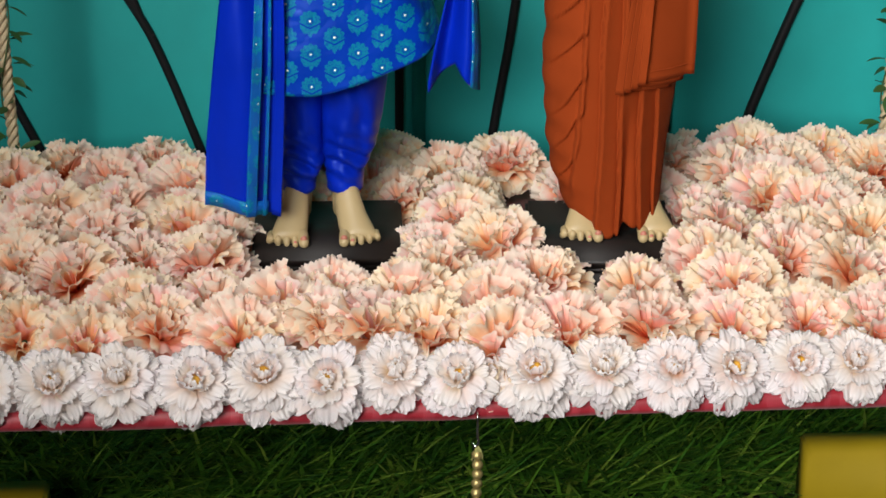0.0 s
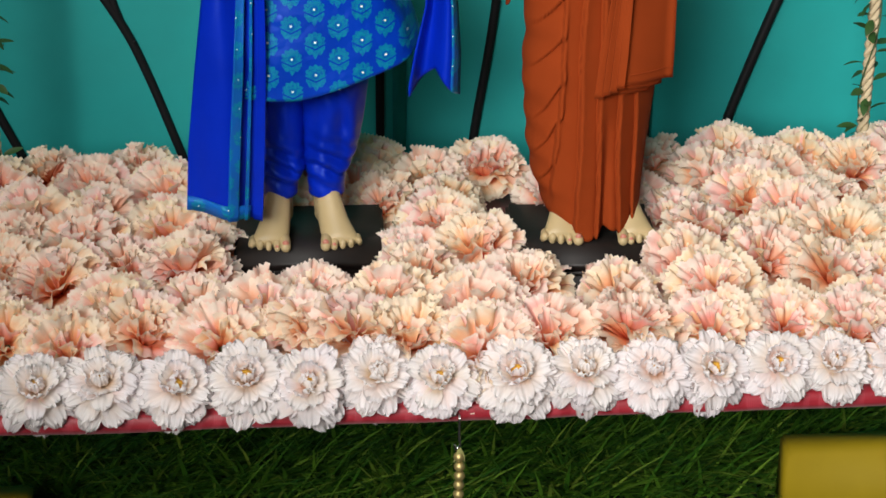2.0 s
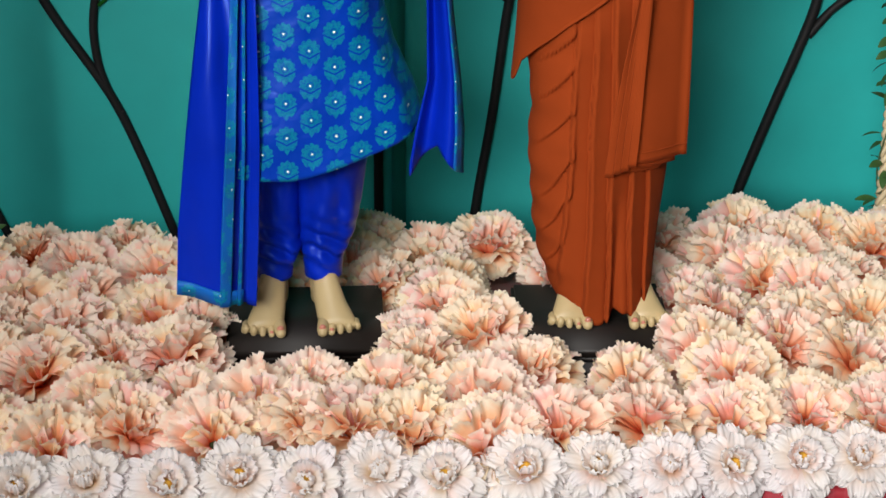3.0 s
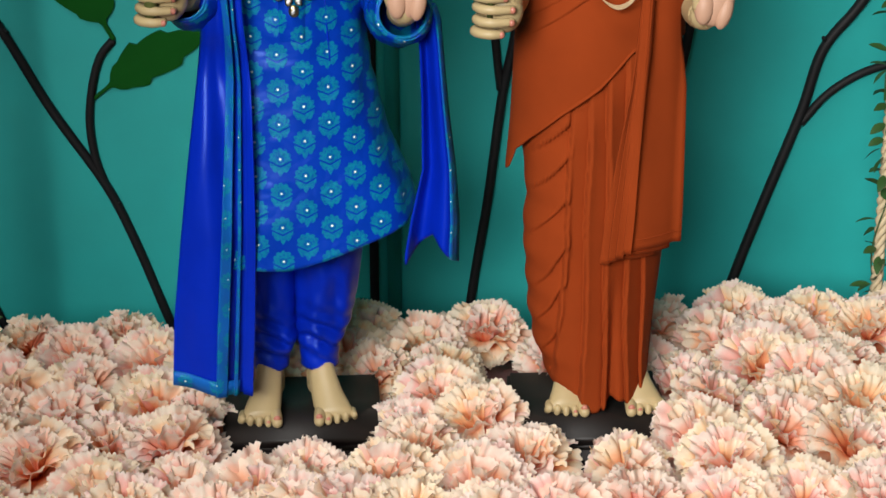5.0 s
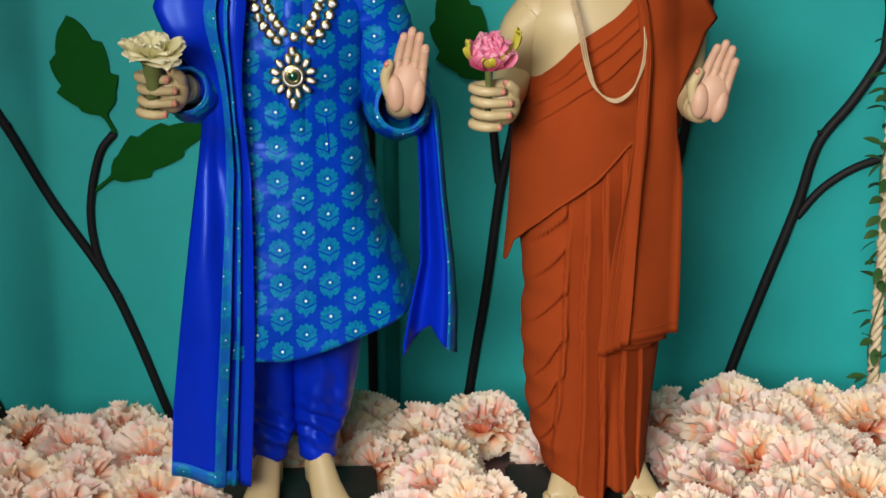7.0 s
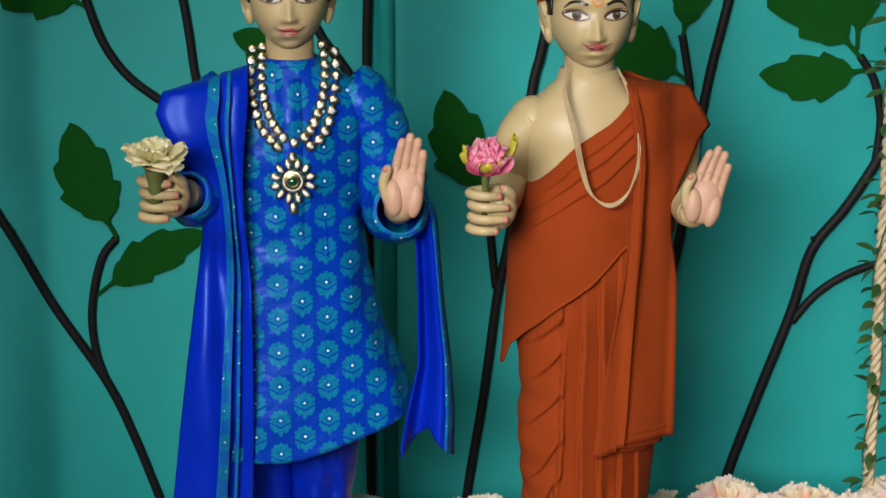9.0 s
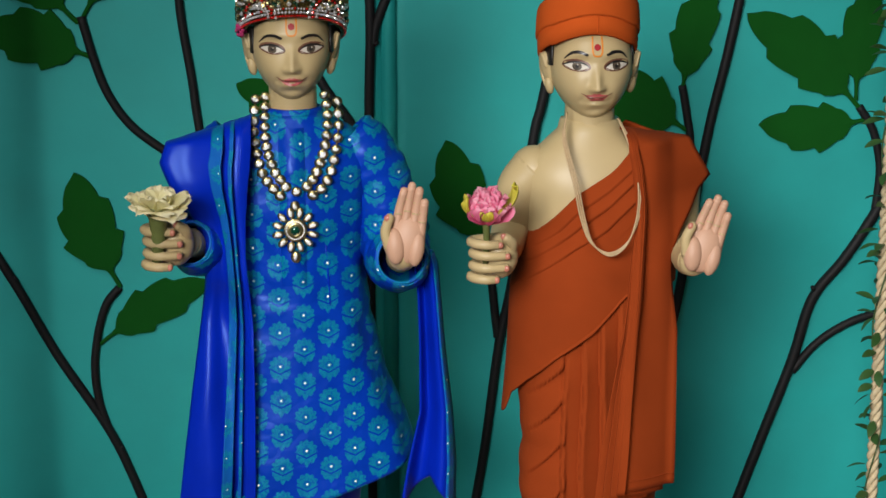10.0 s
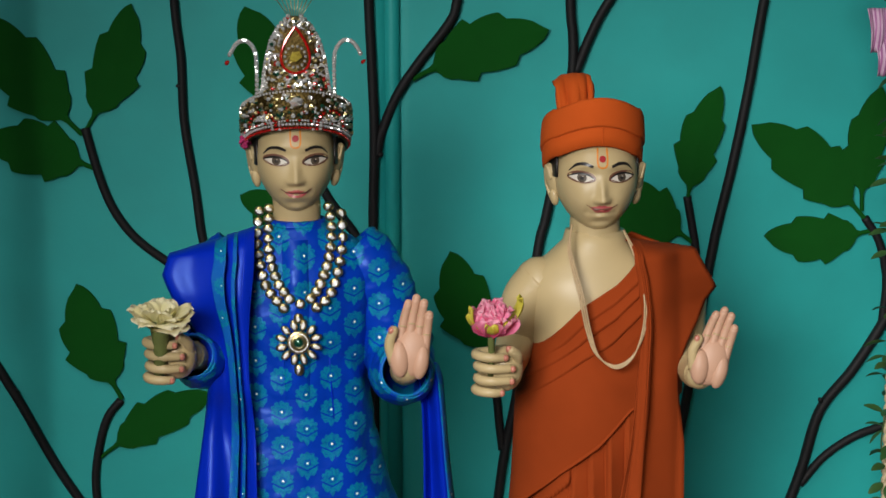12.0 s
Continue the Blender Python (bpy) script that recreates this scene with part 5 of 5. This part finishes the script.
PINK = petal_material("pink_rose_cloth", [(0.0, (0.78, 0.10, 0.24)), (0.5, (0.88, 0.20, 0.38)), (1.0, (0.93, 0.46, 0.58))], [(0.0, (0.70, 0.08, 0.20)), (0.5, (0.88, 0.25, 0.42)), (1.0, (0.94, 0.56, 0.66))])
CREAM = petal_material("cream_rose_cloth", [(0.0, (0.50, 0.50, 0.18)), (0.4, (0.82, 0.76, 0.44)), (1.0, (0.90, 0.87, 0.66))], [(0.0, (0.46, 0.46, 0.18)), (0.5, (0.78, 0.70, 0.38)), (1.0, (0.88, 0.80, 0.54))], 0.45)
SEPAL = material("yellow_green_sepal", (0.42, 0.36, 0.03), 0.6, vary=0.3, scale=60)
STALK = material("green_wrapped_stalk", (0.10, 0.12, 0.03), 0.6, vary=0.35, scale=70)


KUNDAN = material("white_cut_stone", (0.84, 0.84, 0.82), 0.12, 0.0, spec=0.9, vary=0.15, scale=400, coat=0.5)


def gem(bm, c, r, mat=0, squash=0.6):
    k = bmesh.ops.create_icosphere(bm, subdivisions=1, radius=1, matrix=Matrix.LocRotScale(c, Euler((0.4 * c[0] * 900, 0.3, c[2] * 700)), (r, r * squash, r)))
    for f in {f for v in k["verts"] for f in v.link_faces}:
        f.material_index = mat


# ---- crown ----
# Gilt coloured dark to stand in for shade in the gaps between stones.
GAP_SHADE_GOLD = material("gilt_with_gap_shade", (0.085, 0.058, 0.018), 0.42, 1.0, vary=0.5, scale=250, bump=0.8, bscale=350)
crown = thing("crown", "tall gilt crown set with clear, red and green stones", "crown")
CX, CY, CR = -0.1370, 0.062, 0.0600


def crown_at(x, z, off=0.0):
    lean = 0.10 * (z - 0.80)
    q = max(0.0, CR ** 2 - (x - CX) ** 2)
    return Vector((x, CY - math.sqrt(q) * (1.0 - 0.9 * max(0, z - 0.86)) + lean - off, z))


bm = bmesh.new()
rings = []
for h, r in ((0.0, 0.0545), (0.001, 0.0575), (0.012, 0.0585), (0.030, 0.0605), (0.044, 0.0600), (0.045, 0.0570), (0.012, 0.0555)):
    rings.append([(CX + r * math.cos(a), CY + r * math.sin(a), 0.789 + h - 0.026 * math.sin(a) - (0.02 if h > 0.04 and math.sin(a) > 0.3 else 0)) for a in (2 * math.pi * i / 60 for i in range(60))])
loft(bm, rings, cap=False)
part("band", bm, GAP_SHADE_GOLD, crown)
bm = bmesh.new()
rows = []
PZ = (0.842, 0.858, 0.874, 0.892, 0.910, 0.926, 0.936)
PW = (0.044, 0.036, 0.034, 0.031, 0.026, 0.017, 0.007)
for z in np.linspace(0.836, 0.936, 26):
    w = interp(z, PZ, PW) * (1 + 0.06 * math.sin(z * 700))
    rows.append([crown_at(CX + w * u, z) for u in np.linspace(-1, 1, 15)])
loft(bm, rows, closed=False)
part("front_panel", bm, GAP_SHADE_GOLD, crown, "solid gilt front panel darkened for shaded gaps", thick=0.002)
crng = random.Random(11)
clear_bm, red_bm, green_bm, gold_bm = bmesh.new(), bmesh.new(), bmesh.new(), bmesh.new()
for row, (h, r, size, step) in enumerate(((0.002, 0.0590, 0.0016, 0.0032), (0.006, 0.0595, 0.0019, 0.0040), (0.010, 0.0595, 0.0015, 0.0032), (0.042, 0.0610, 0.0018, 0.0040))):
    k = int(2 * math.pi * r / step)
    for i in range(k):
        a = 2 * math.pi * i / k
        p = (CX + r * math.cos(a), CY + r * math.sin(a), 0.789 + h - 0.026 * math.sin(a))
        gem(red_bm if row == 0 or (row == 2 and i % 4 == 0) else clear_bm, p, size, squash=1)
for i in range(520):
    z = crng.uniform(0.842, 0.934)
    w = interp(z, PZ, PW)
    x = CX + w * crng.uniform(-1, 1)
    p = crown_at(x, z, 0.002)
    d = math.hypot((x - CX) / 0.018, (z - 0.899) / 0.024)
    if d > 1.0:
        b = crng.random()
        gem(clear_bm if b < 0.62 else gold_bm if b < 0.84 else red_bm if b < 0.91 else green_bm, p, crng.uniform(0.0020, 0.0036))
for s in (-1, 1):
    for i in range(26):
        z = 0.842 + 0.094 * i / 25
        gem(clear_bm, crown_at(CX + s * interp(z, PZ, PW), z, 0.001), 0.0029, squash=1)
    for q in range(3):
        for i in range(13):
            a = math.pi * i / 12
            r = 0.0205 - 0.0045 * q
            x, z = CX + s * 0.0365 + 0.9 * r * math.cos(a), 0.815 + 1.15 * r * math.sin(a)
            x = max(CX - 0.0585, min(CX + 0.0585, x))
            gem(red_bm if q == 1 else clear_bm, crown_at(x, z, 0.003), 0.0019, squash=1)
    for dx, dz in ((0, 0), (0.004, 0), (-0.004, 0), (0, 0.004), (0, -0.004), (0.003, 0.003), (-0.003, 0.003)):
        gem(clear_bm, crown_at(CX + s * 0.0365 + dx, 0.824 + dz, 0.003), 0.0021, squash=1)
for i in range(430):
    a = crng.uniform(0, 2 * math.pi)
    p = (CX + 0.061 * math.cos(a), CY + 0.061 * math.sin(a), 0.789 + crng.uniform(0.013, 0.040) - 0.026 * math.sin(a))
    gem(crng.choice((clear_bm, clear_bm, gold_bm, gold_bm, green_bm)), p, crng.uniform(0.0018, 0.0030), squash=1)
for i in range(14):
    a = 2 * math.pi * i / 14
    gem(clear_bm, crown_at(CX + 0.0112 * math.cos(a), 0.893 + 0.0112 * math.sin(a), 0.003), 0.0019, squash=1)
    gem(red_bm if i % 4 == 0 else green_bm if i % 2 else clear_bm, crown_at(CX + 0.012 * math.cos(a), 0.844 + 0.013 * math.sin(a), 0.003), 0.0018, squash=1)
tagged(part("clear_gems", clear_bm, GEM, crown, "clear cut stones", smooth=False), kind="stuff")
# Gold-coloured stones added among the clear ones to tint the crown.
tagged(part("gold_settings", gold_bm, GOLD, crown, "gold-coloured stones", smooth=False), kind="stuff")
tagged(part("red_gems", red_bm, RED_GEM, crown, "red stones", smooth=False), kind="stuff")
tagged(part("green_gems", green_bm, GREEN_GEM, crown, "green stones", smooth=False), kind="stuff")
bm = bmesh.new()
tear = []
for i in range(41):
    a = 2 * math.pi * i / 40
    r = 0.0180
    x, z = 1.12 * r * math.sin(a) * math.sin(a / 2), 0.0245 * math.cos(a)
    tear.append(crown_at(CX + x, 0.900 + z, 0.004))
tube(bm, tear, 0.0016, 6)
part("teardrop_rim", bm, RED_GEM, crown, "red stone teardrop rim", smooth=False)
bm = bmesh.new()
gem(bm, crown_at(CX, 0.893, 0.004), 0.0080)
part("yellow_stone", bm, YELLOW_GEM, crown, "yellow round centre stone", smooth=False)
bm = bmesh.new()
gem(bm, crown_at(CX + 0.0005, 0.845, 0.005), 0.0092)
part("large_stone", bm, GEM, crown, "large clear pear-cut stone", smooth=False)
for s in (-1, 1):
    hook = spline([crown_at(CX + s * 0.042, 0.852), crown_at(CX + s * 0.042, 0.880), crown_at(CX + s * 0.0425, 0.897) + Vector((s * 0.001, 0, 0)), crown_at(CX + s * 0.045, 0.908) + Vector((s * 0.007, 0, 0)), crown_at(CX + s * 0.045, 0.906) + Vector((s * 0.018, 0, 0)), crown_at(CX + s * 0.045, 0.894) + Vector((s * 0.026, 0, 0))], 6)
    bm = bmesh.new()
    tube(bm, hook, 0.0016, 6)
    arm = part("hook", bm, GOLD, crown, "curved gilt side hook")
    bm = bmesh.new()
    for i, q in enumerate(hook):
        gem(bm, (q.x, q.y - 0.0014, q.z), 0.0028, squash=1)
    part("hook_stones", bm, GEM, arm, "clear stones", smooth=False)
    bm = bmesh.new()
    gem(bm, hook[-1] + Vector((s * 0.003, 0, -0.009)), 0.0036)
    part("drop", bm, RED_GEM, arm, "red drop stone", smooth=False)
for i in range(9):
    a = radians(-32 + 8 * i)
    bm = bmesh.new()
    tube(bm, [(CX + 0.006 * math.sin(a), 0.018, 0.930), (CX + 0.036 * math.sin(a), 0.020, 0.930 + 0.028 * math.cos(a))], 0.0005, 5)
    plume = part("plume_wire", bm, GOLD, crown)
    bm = bmesh.new()
    gem(bm, (CX + 0.038 * math.sin(a), 0.020, 0.930 + 0.030 * math.cos(a)), 0.0032, squash=1)
    part("plume_stone", bm, GEM, plume, smooth=False)
bm = bmesh.new()
for i in range(24):
    ball(bm, (CX - 0.057 + crng.uniform(-0.005, 0.005), 0.050 + crng.uniform(-0.006, 0.006), 0.796 + crng.uniform(-0.006, 0.006)), 0.0024, u=6, v=4)
part("pompom", bm, material("magenta_thread", (0.30, 0.015, 0.09), 0.9, vary=0.3, scale=300), crown, "magenta thread pompom")

# painted hair under the headwear
for cx, cz, r, lab in ((-0.138, 0.790, 0.0465, "black painted hairline band under the crown"), (0.198, 0.772, 0.0490, "black painted hairline band under the turban")):
    bm = bmesh.new()
    loft(bm, [[(cx + r * math.cos(a), 0.066 + r * 1.06 * math.sin(a), cz + dz + 0.006 * abs(math.cos(a)) * -1) for a in np.linspace(radians(-24), radians(204), 40)] for dz in (-0.014, -0.006, 0.016)], closed=False)
    tagged(part("hairline", bm, HAIR, thick=0.002), lab, "hair")

# ---- stone necklace ----
necklace = thing("necklace", "two-row gilt necklace of clear round stones with a pendant", "necklace")


def chest(x, z, off=0.006):
    y = tunic_front(x, min(z, 0.685)) - off
    if z > 0.685:
        y += (z - 0.685) * 1.15
    return Vector((x, y, z))


def bezel(x, z, r, parent, squash=1.0):
    c = chest(x, z)
    bm = bmesh.new()
    ball(bm, c, (r, 0.0030, r * squash), u=14, v=8)
    rim = part("bezel", bm, GOLD, parent)
    bm = bmesh.new()
    gem(bm, c - Vector((0, 0.0022, 0)), r * 0.76, squash=0.52)
    part("stone", bm, KUNDAN, rim, "clear cut stone", smooth=False)


def strand(pts, count):
    p = spline([(x, 0, z) for x, z in pts], 12)
    L = [0.0]
    for a, b in zip(p, p[1:]):
        L.append(L[-1] + (b - a).length)
    for i in range(count):
        d = L[-1] * i / (count - 1)
        bezel(interp(d, L, [q.x for q in p]), interp(d, L, [q.z for q in p]), 0.0061, necklace, 0.94)
    bm = bmesh.new()
    tube(bm, [chest(q.x, q.z, 0.004) for q in p], 0.0011, 6)
    part("chain", bm, GOLD, necklace)


strand(((-0.1690, 0.719), (-0.1700, 0.700), (-0.1690, 0.675), (-0.161, 0.648), (-0.148, 0.629)), 11)
strand(((-0.1800, 0.716), (-0.182, 0.697), (-0.181, 0.676), (-0.173, 0.642), (-0.1545, 0.619)), 11)
strand(((-0.1025, 0.720), (-0.100, 0.699), (-0.1047, 0.669), (-0.1165, 0.640), (-0.125, 0.629)), 11)
strand(((-0.0885, 0.712), (-0.0880, 0.688), (-0.0955, 0.652), (-0.105, 0.630), (-0.1185, 0.619)), 10)
bezel(-0.1365, 0.6235, 0.0056, necklace)
pend = chest(-0.1385, 0.581, 0.008)
bm = bmesh.new()
loft(bm, [[pend + Vector((r * math.cos(a), y, r * math.sin(a))) for a in (2 * math.pi * i / 30 for i in range(30))] for r, y in ((0.0128, 0.003), (0.0130, -0.002), (0.0118, -0.003), (0.0085, -0.002), (0.0070, -0.0035), (0.0058, -0.003))], cap=True)
pm = part("pendant", bm, GOLD, necklace, "round gilt pendant")
bm = bmesh.new()
for i in range(26):
    a = 2 * math.pi * i / 26
    gem(bm, pend + Vector((0.0100 * math.cos(a), -0.0028, 0.0100 * math.sin(a))), 0.0012, squash=1)
part("pave", bm, KUNDAN, pm, "small clear stones", smooth=False)
bm = bmesh.new()
ball(bm, pend + Vector((0, -0.0035, 0)), (0.0052, 0.003, 0.0052), u=14, v=10)
part("green_stone", bm, GREEN_GEM, pm, "round dark green stone")
for i in range(12):
    a = 2 * math.pi * (i + 0.5) / 12
    q = pend + Vector((0.0198 * math.cos(a), 0.0, 0.0198 * math.sin(a)))
    rot = Euler((0, -a, 0))
    bm = bmesh.new()
    ball(bm, q, (0.0066, 0.0028, 0.0040), u=12, v=8, rot=rot)
    rim = part("petal_bezel", bm, GOLD, necklace)
    bm = bmesh.new()
    k = bmesh.ops.create_icosphere(bm, subdivisions=1, radius=1, matrix=Matrix.LocRotScale(q - Vector((0, 0.002, 0)), rot, (0.0046, 0.0018, 0.0025)))
    part("stone", bm, KUNDAN, rim, "clear marquise stone", smooth=False)
bezel(-0.1385, 0.5495, 0.0056, necklace, 1.25)
bezel(-0.1385, 0.6075, 0.0054, necklace, 1.1)

# ---- cord necklace ----
cords = thing("cord_necklace", "thin brown three-strand cord hung round the statue's neck", "necklace")
CP = ((0.163, 0.700), (0.158, 0.675), (0.1675, 0.629), (0.1757, 0.590), (0.186, 0.562), (0.2065, 0.549), (0.2266, 0.562), (0.2385, 0.5955), (0.2385, 0.634), (0.2316, 0.667), (0.220, 0.695))
for k in range(3):
    pts = []
    for i, (x, z) in enumerate(CP):
        x += 0.005
        y = robe_front(x, min(z, 0.64), 0.016) - 0.012
        if z > 0.64:
            y += (z - 0.64) * 0.75
        if x < 0.2:
            y = min(y, 0.004) if z < 0.65 else y
        pts.append((x + 0.0022 * (k - 1) * math.sin(i * 0.6), y - 0.0006 * k, z + 0.002 * (k - 1) * math.cos(i * 0.5)))
    bm = bmesh.new()
    tube(bm, spline(pts, 8), 0.0010, 6)
    part("cord", bm, CORD, cords)

# ---- hand-held roses ----


def rose(name, label, c, mat, rows, stalk, lean):
    t = thing(name, label, "flower", c, "hand-held roses")
    t.rotation_euler = [radians(a) for a in lean]
    for i, (nm, specs) in enumerate(rows):
        ob = new(nm, whorl(nm, mat, specs, 900 + len(name) + i))
        ob.parent = t
    bm = bmesh.new()
    tube(bm, [(0, 0, -0.055), (0.001, 0, -0.03), (0, 0, -0.008), (0, 0, 0.008)], stalk, 12)
    part("stalk", bm, STALK, t, "dark green stalk")
    return t


r1 = rose("cream_rose", "cream cloth rose with a wrapped stalk held in the fist", (-0.284, -0.066, 0.616), CREAM, (
    ("outer_petals", [(5, 52, 0.037, 0.042, -0.30, 0.05, 0, 0.02, -0.006), (5, 60, 0.036, 0.040, -0.25, 0.05, 0, 0.0, -0.004)]),
    ("inner_petals", [(5, 64, 0.032, 0.034, -0.35, 0.05, 0, 0.02, -0.004), (4, 78, 0.028, 0.026, -0.1, 0.05, 0, 0.0, -0.002)])), [0.006, 0.008, 0.010, 0.014], (8, 4, 0))
r2 = rose("pink_rose", "pink cloth rose with yellow-green sepals held in the fist", (0.068, -0.066, 0.602), PINK, (
    ("outer_petals", [(6, 42, 0.033, 0.038, 0.35, 0.05, 0, -0.05, -0.004), (6, 54, 0.034, 0.036, 0.25, 0.06, 0, -0.05, -0.003)]),
    ("inner_petals", [(6, 66, 0.035, 0.030, 0.15, 0.08, 0, -0.05, -0.001), (5, 76, 0.035, 0.024, 0.1, 0.08, 0, -0.05, 0.001), (4, 84, 0.034, 0.018, 0.1, 0.08, 0, -0.05, 0.002)])), [0.003, 0.0035, 0.004, 0.006], (14, 0, 0))
for az, ln in ((-170, 0.034), (-100, 0.024), (-35, 0.026), (15, 0.044), (100, 0.03)):
    bm = bmesh.new()
    layer = bm.verts.layers.float.new("tip")
    petal(bm, layer, radians(az), 22, ln, 0.018, 0.5, 0.1, 0, 0.2, crng, nr=6)
    part("sepal", bm, SEPAL, r2, "yellow-green sepal leaf", thick=0.0006)

# ---- garlanded swing ropes ----
for rx_ in (0.633, -0.566):
    t = thing("swing_rope", "cream twisted rope wound with small-leaved green vine", "rope", (rx_, 0.325, 0.0), "swing ropes")
    for k in range(3):
        bm = bmesh.new()
        pts = [(0.0048 * math.cos(z * 150 + k * 2.094), 0.0048 * math.sin(z * 150 + k * 2.094), z) for z in np.linspace(0.003, 1.35, 330)]
        tube(bm, pts, 0.0040, 6)
        part("strand", bm, ROPE, t)
    vr = random.Random(31 + int(rx_ * 10))
    bm = bmesh.new()
    tube(bm, [(0.0095 * math.cos(z * 26), 0.0095 * math.sin(z * 26), z) for z in np.linspace(0.01, 1.35, 260)], 0.0012, 5)
    part("vine_stem", bm, STEM, t, "thin green vine")
    leaf_meshes = []
    for k in range(4):
        bm = bmesh.new()
        w, ln = vr.uniform(0.010, 0.013), vr.uniform(0.022, 0.030)
        rows = []
        for i in range(7):
            u = i / 6
            h = w * 0.5 * math.sin(math.pi * min(0.97, u * 0.93 + 0.04)) ** 0.8
            z = -0.006 * u * u
            rows.append([(u * ln, -h, z + h * 0.25), (u * ln, 0, z), (u * ln, h, z + h * 0.25)])
        loft(bm, rows, closed=False)
        leaf_meshes.append(to_mesh("leaf", bm, VINE_LEAF))
    for i in range(150):
        z = 0.03 + 1.3 * i / 150 + vr.uniform(-0.006, 0.006)
        a = vr.uniform(0, 2 * math.pi)
        ob = new("leaf", leaf_meshes[i % 4])
        ob.parent = t
        ob.matrix_basis = Matrix.Translation((0.009 * math.cos(a), 0.009 * math.sin(a), z)) @ Euler((vr.uniform(-0.7, 0.7), vr.uniform(-0.7, 0.5), a)).to_matrix().to_4x4()

# ---- pink pleated ribbon near the rope ----
PINK_RIB = material("pink_striped_ribbon", (0.55, 0.30, 0.45), 0.45, vary=0.1, scale=50)
k = Nodes(PINK_RIB)
x, y, z = k.xyz()
k.colour(k.mix(k.math("GREATER_THAN", k.math("SINE", k.math("MULTIPLY", x, 1500)), 0.1), (0.62, 0.42, 0.56), (0.36, 0.14, 0.30)))
ribbon = thing("ribbon_bow", "pink and white striped pleated ribbon hanging by the rope", "ribbon", (0.592, 0.30, 0.892))
for dx, dz, w, h, ph in ((0.0, 0.0, 0.030, 0.055, 0.0), (0.008, -0.035, 0.024, 0.045, 1.0), (-0.02, 0.062, 0.034, 0.045, 2.0), (0.035, 0.02, 0.030, 0.06, 3.0)):
    bm = bmesh.new()
    rows = [[(dx + (u - 0.5) * w * (0.8 + 0.4 * (1 - v)), -0.008 * math.cos(u * 14 + ph) * 0.5 - 0.010 * math.sin(v * 3.1), dz + (0.5 - v) * h) for u in np.linspace(0, 1, 16)] for v in np.linspace(0, 1, 10)]
    loft(bm, rows, closed=False)
    part("loop", bm, PINK_RIB, ribbon, thick=0.001)

# ---- gold bead string under the platform ----
beads = thing("bead_string", "string of antique gold beads on a steel hook under the platform", "bead string", (0.016, PY0 - 0.006, -0.012), "")
bm = bmesh.new()
tube(bm, spline([(0, 0.006, 0.004), (0, -0.001, -0.002), (0.0, -0.001, -0.022), (0.001, 0, -0.034), (-0.003, 0, -0.040), (-0.005, 0, -0.034)], 6), 0.0016, 8)
part("hook", bm, SILVER, beads, "bright steel hook")
bm = bmesh.new()
for i in range(5):
    tube(bm, spline([(0, 0, -0.036), (-0.003 + 0.002 * i, -0.002, -0.046), (-0.006 + 0.003 * i, -0.001, -0.056 - 0.002 * (i % 2))], 4), 0.0008, 5)
part("thread_tassel", bm, CREAM, beads, "pale thread knot")
bm = bmesh.new()
tube(bm, [(0, 0, -0.036), (0.001, 0, -0.20), (0.002, 0, -0.33)], 0.0008, 5)
part("thread", bm, CORD, beads)
for i in range(22):
    bm = bmesh.new()
    ball(bm, (0.0006 * math.sin(i), 0.0004 * math.cos(2 * i), -0.050 - 0.0122 * i), (0.0064, 0.0064, 0.0061), u=14, v=10)
    part("bead", bm, GOLD_BEAD, beads)

# ---- yellow boxes and the grass mat below ----
for x0, x1, y0, y1 in ((0.482, 0.86, 0.005, 0.066), (-0.90, -0.508, -0.055, 0.005)):
    bm = bmesh.new()
    box(bm, x0, x1, y0, y1, -0.42, -0.272, 0.004)
    t = tagged(part("yellow_box", bm, YELLOW), "yellow painted wooden box standing on the grass mat", "box", "yellow boxes")

net = thing("plastic_net", "black plastic backing net of the grass mat", "net")
for k in range(40):
    x = -0.80 + 0.04 * k
    bm = bmesh.new()
    box(bm, x - 0.0025, x + 0.0025, -0.10, 0.60, -0.416, -0.410)
    part("cord", bm, NET, net)
for k in range(18):
    y = -0.10 + 0.04 * k
    bm = bmesh.new()
    box(bm, -0.82, 0.80, y - 0.0025, y + 0.0025, -0.411, -0.405)
    part("cord", bm, NET, net)
gr = random.Random(77)
verts, faces = [], []


def blade(x, y, z, ln, w, az, lean):
    dx, dy = math.cos(az), math.sin(az)
    base = len(verts)
    for i in range(4):
        u = i / 3
        out = ln * (math.sin(lean) * u + 0.35 * u * u * math.sin(lean))
        up = ln * math.cos(lean) * u * (1 - 0.35 * u * max(0, math.sin(lean)))
        h = w * 0.5 * (1 - u) ** 0.6 if i < 3 else 0.0003
        for s in (-1, 1):
            verts.append((x + dx * out - dy * h * s, y + dy * out + dx * h * s, z + up))
    for i in range(3):
        a = base + 2 * i
        faces.append((a, a + 1, a + 3, a + 2))


for i in range(2300):
    x, y = gr.uniform(-0.80, 0.80), gr.uniform(0.0, 0.58)
    thin = 1.0 if y > 0.16 else 0.4 if y > 0.10 else 0.12
    if gr.random() > thin or (0.47 < x and y < 0.075) or (x < -0.50 and y < 0.015):
        continue
    for k in range(gr.randrange(6, 10)):
        blade(x + gr.uniform(-0.006, 0.006), y + gr.uniform(-0.006, 0.006), -0.412, gr.uniform(0.07, 0.15), gr.uniform(0.005, 0.010), gr.uniform(-3.0, 0.4), gr.uniform(0.35, 1.2))
me = bpy.data.meshes.new("grass_mat")
me.from_pydata(verts, [], faces)
me.materials.append(GRASS)
tagged(new("grass_mat", me), "dense green artificial grass mat on the floor", "grass", kind="stuff")
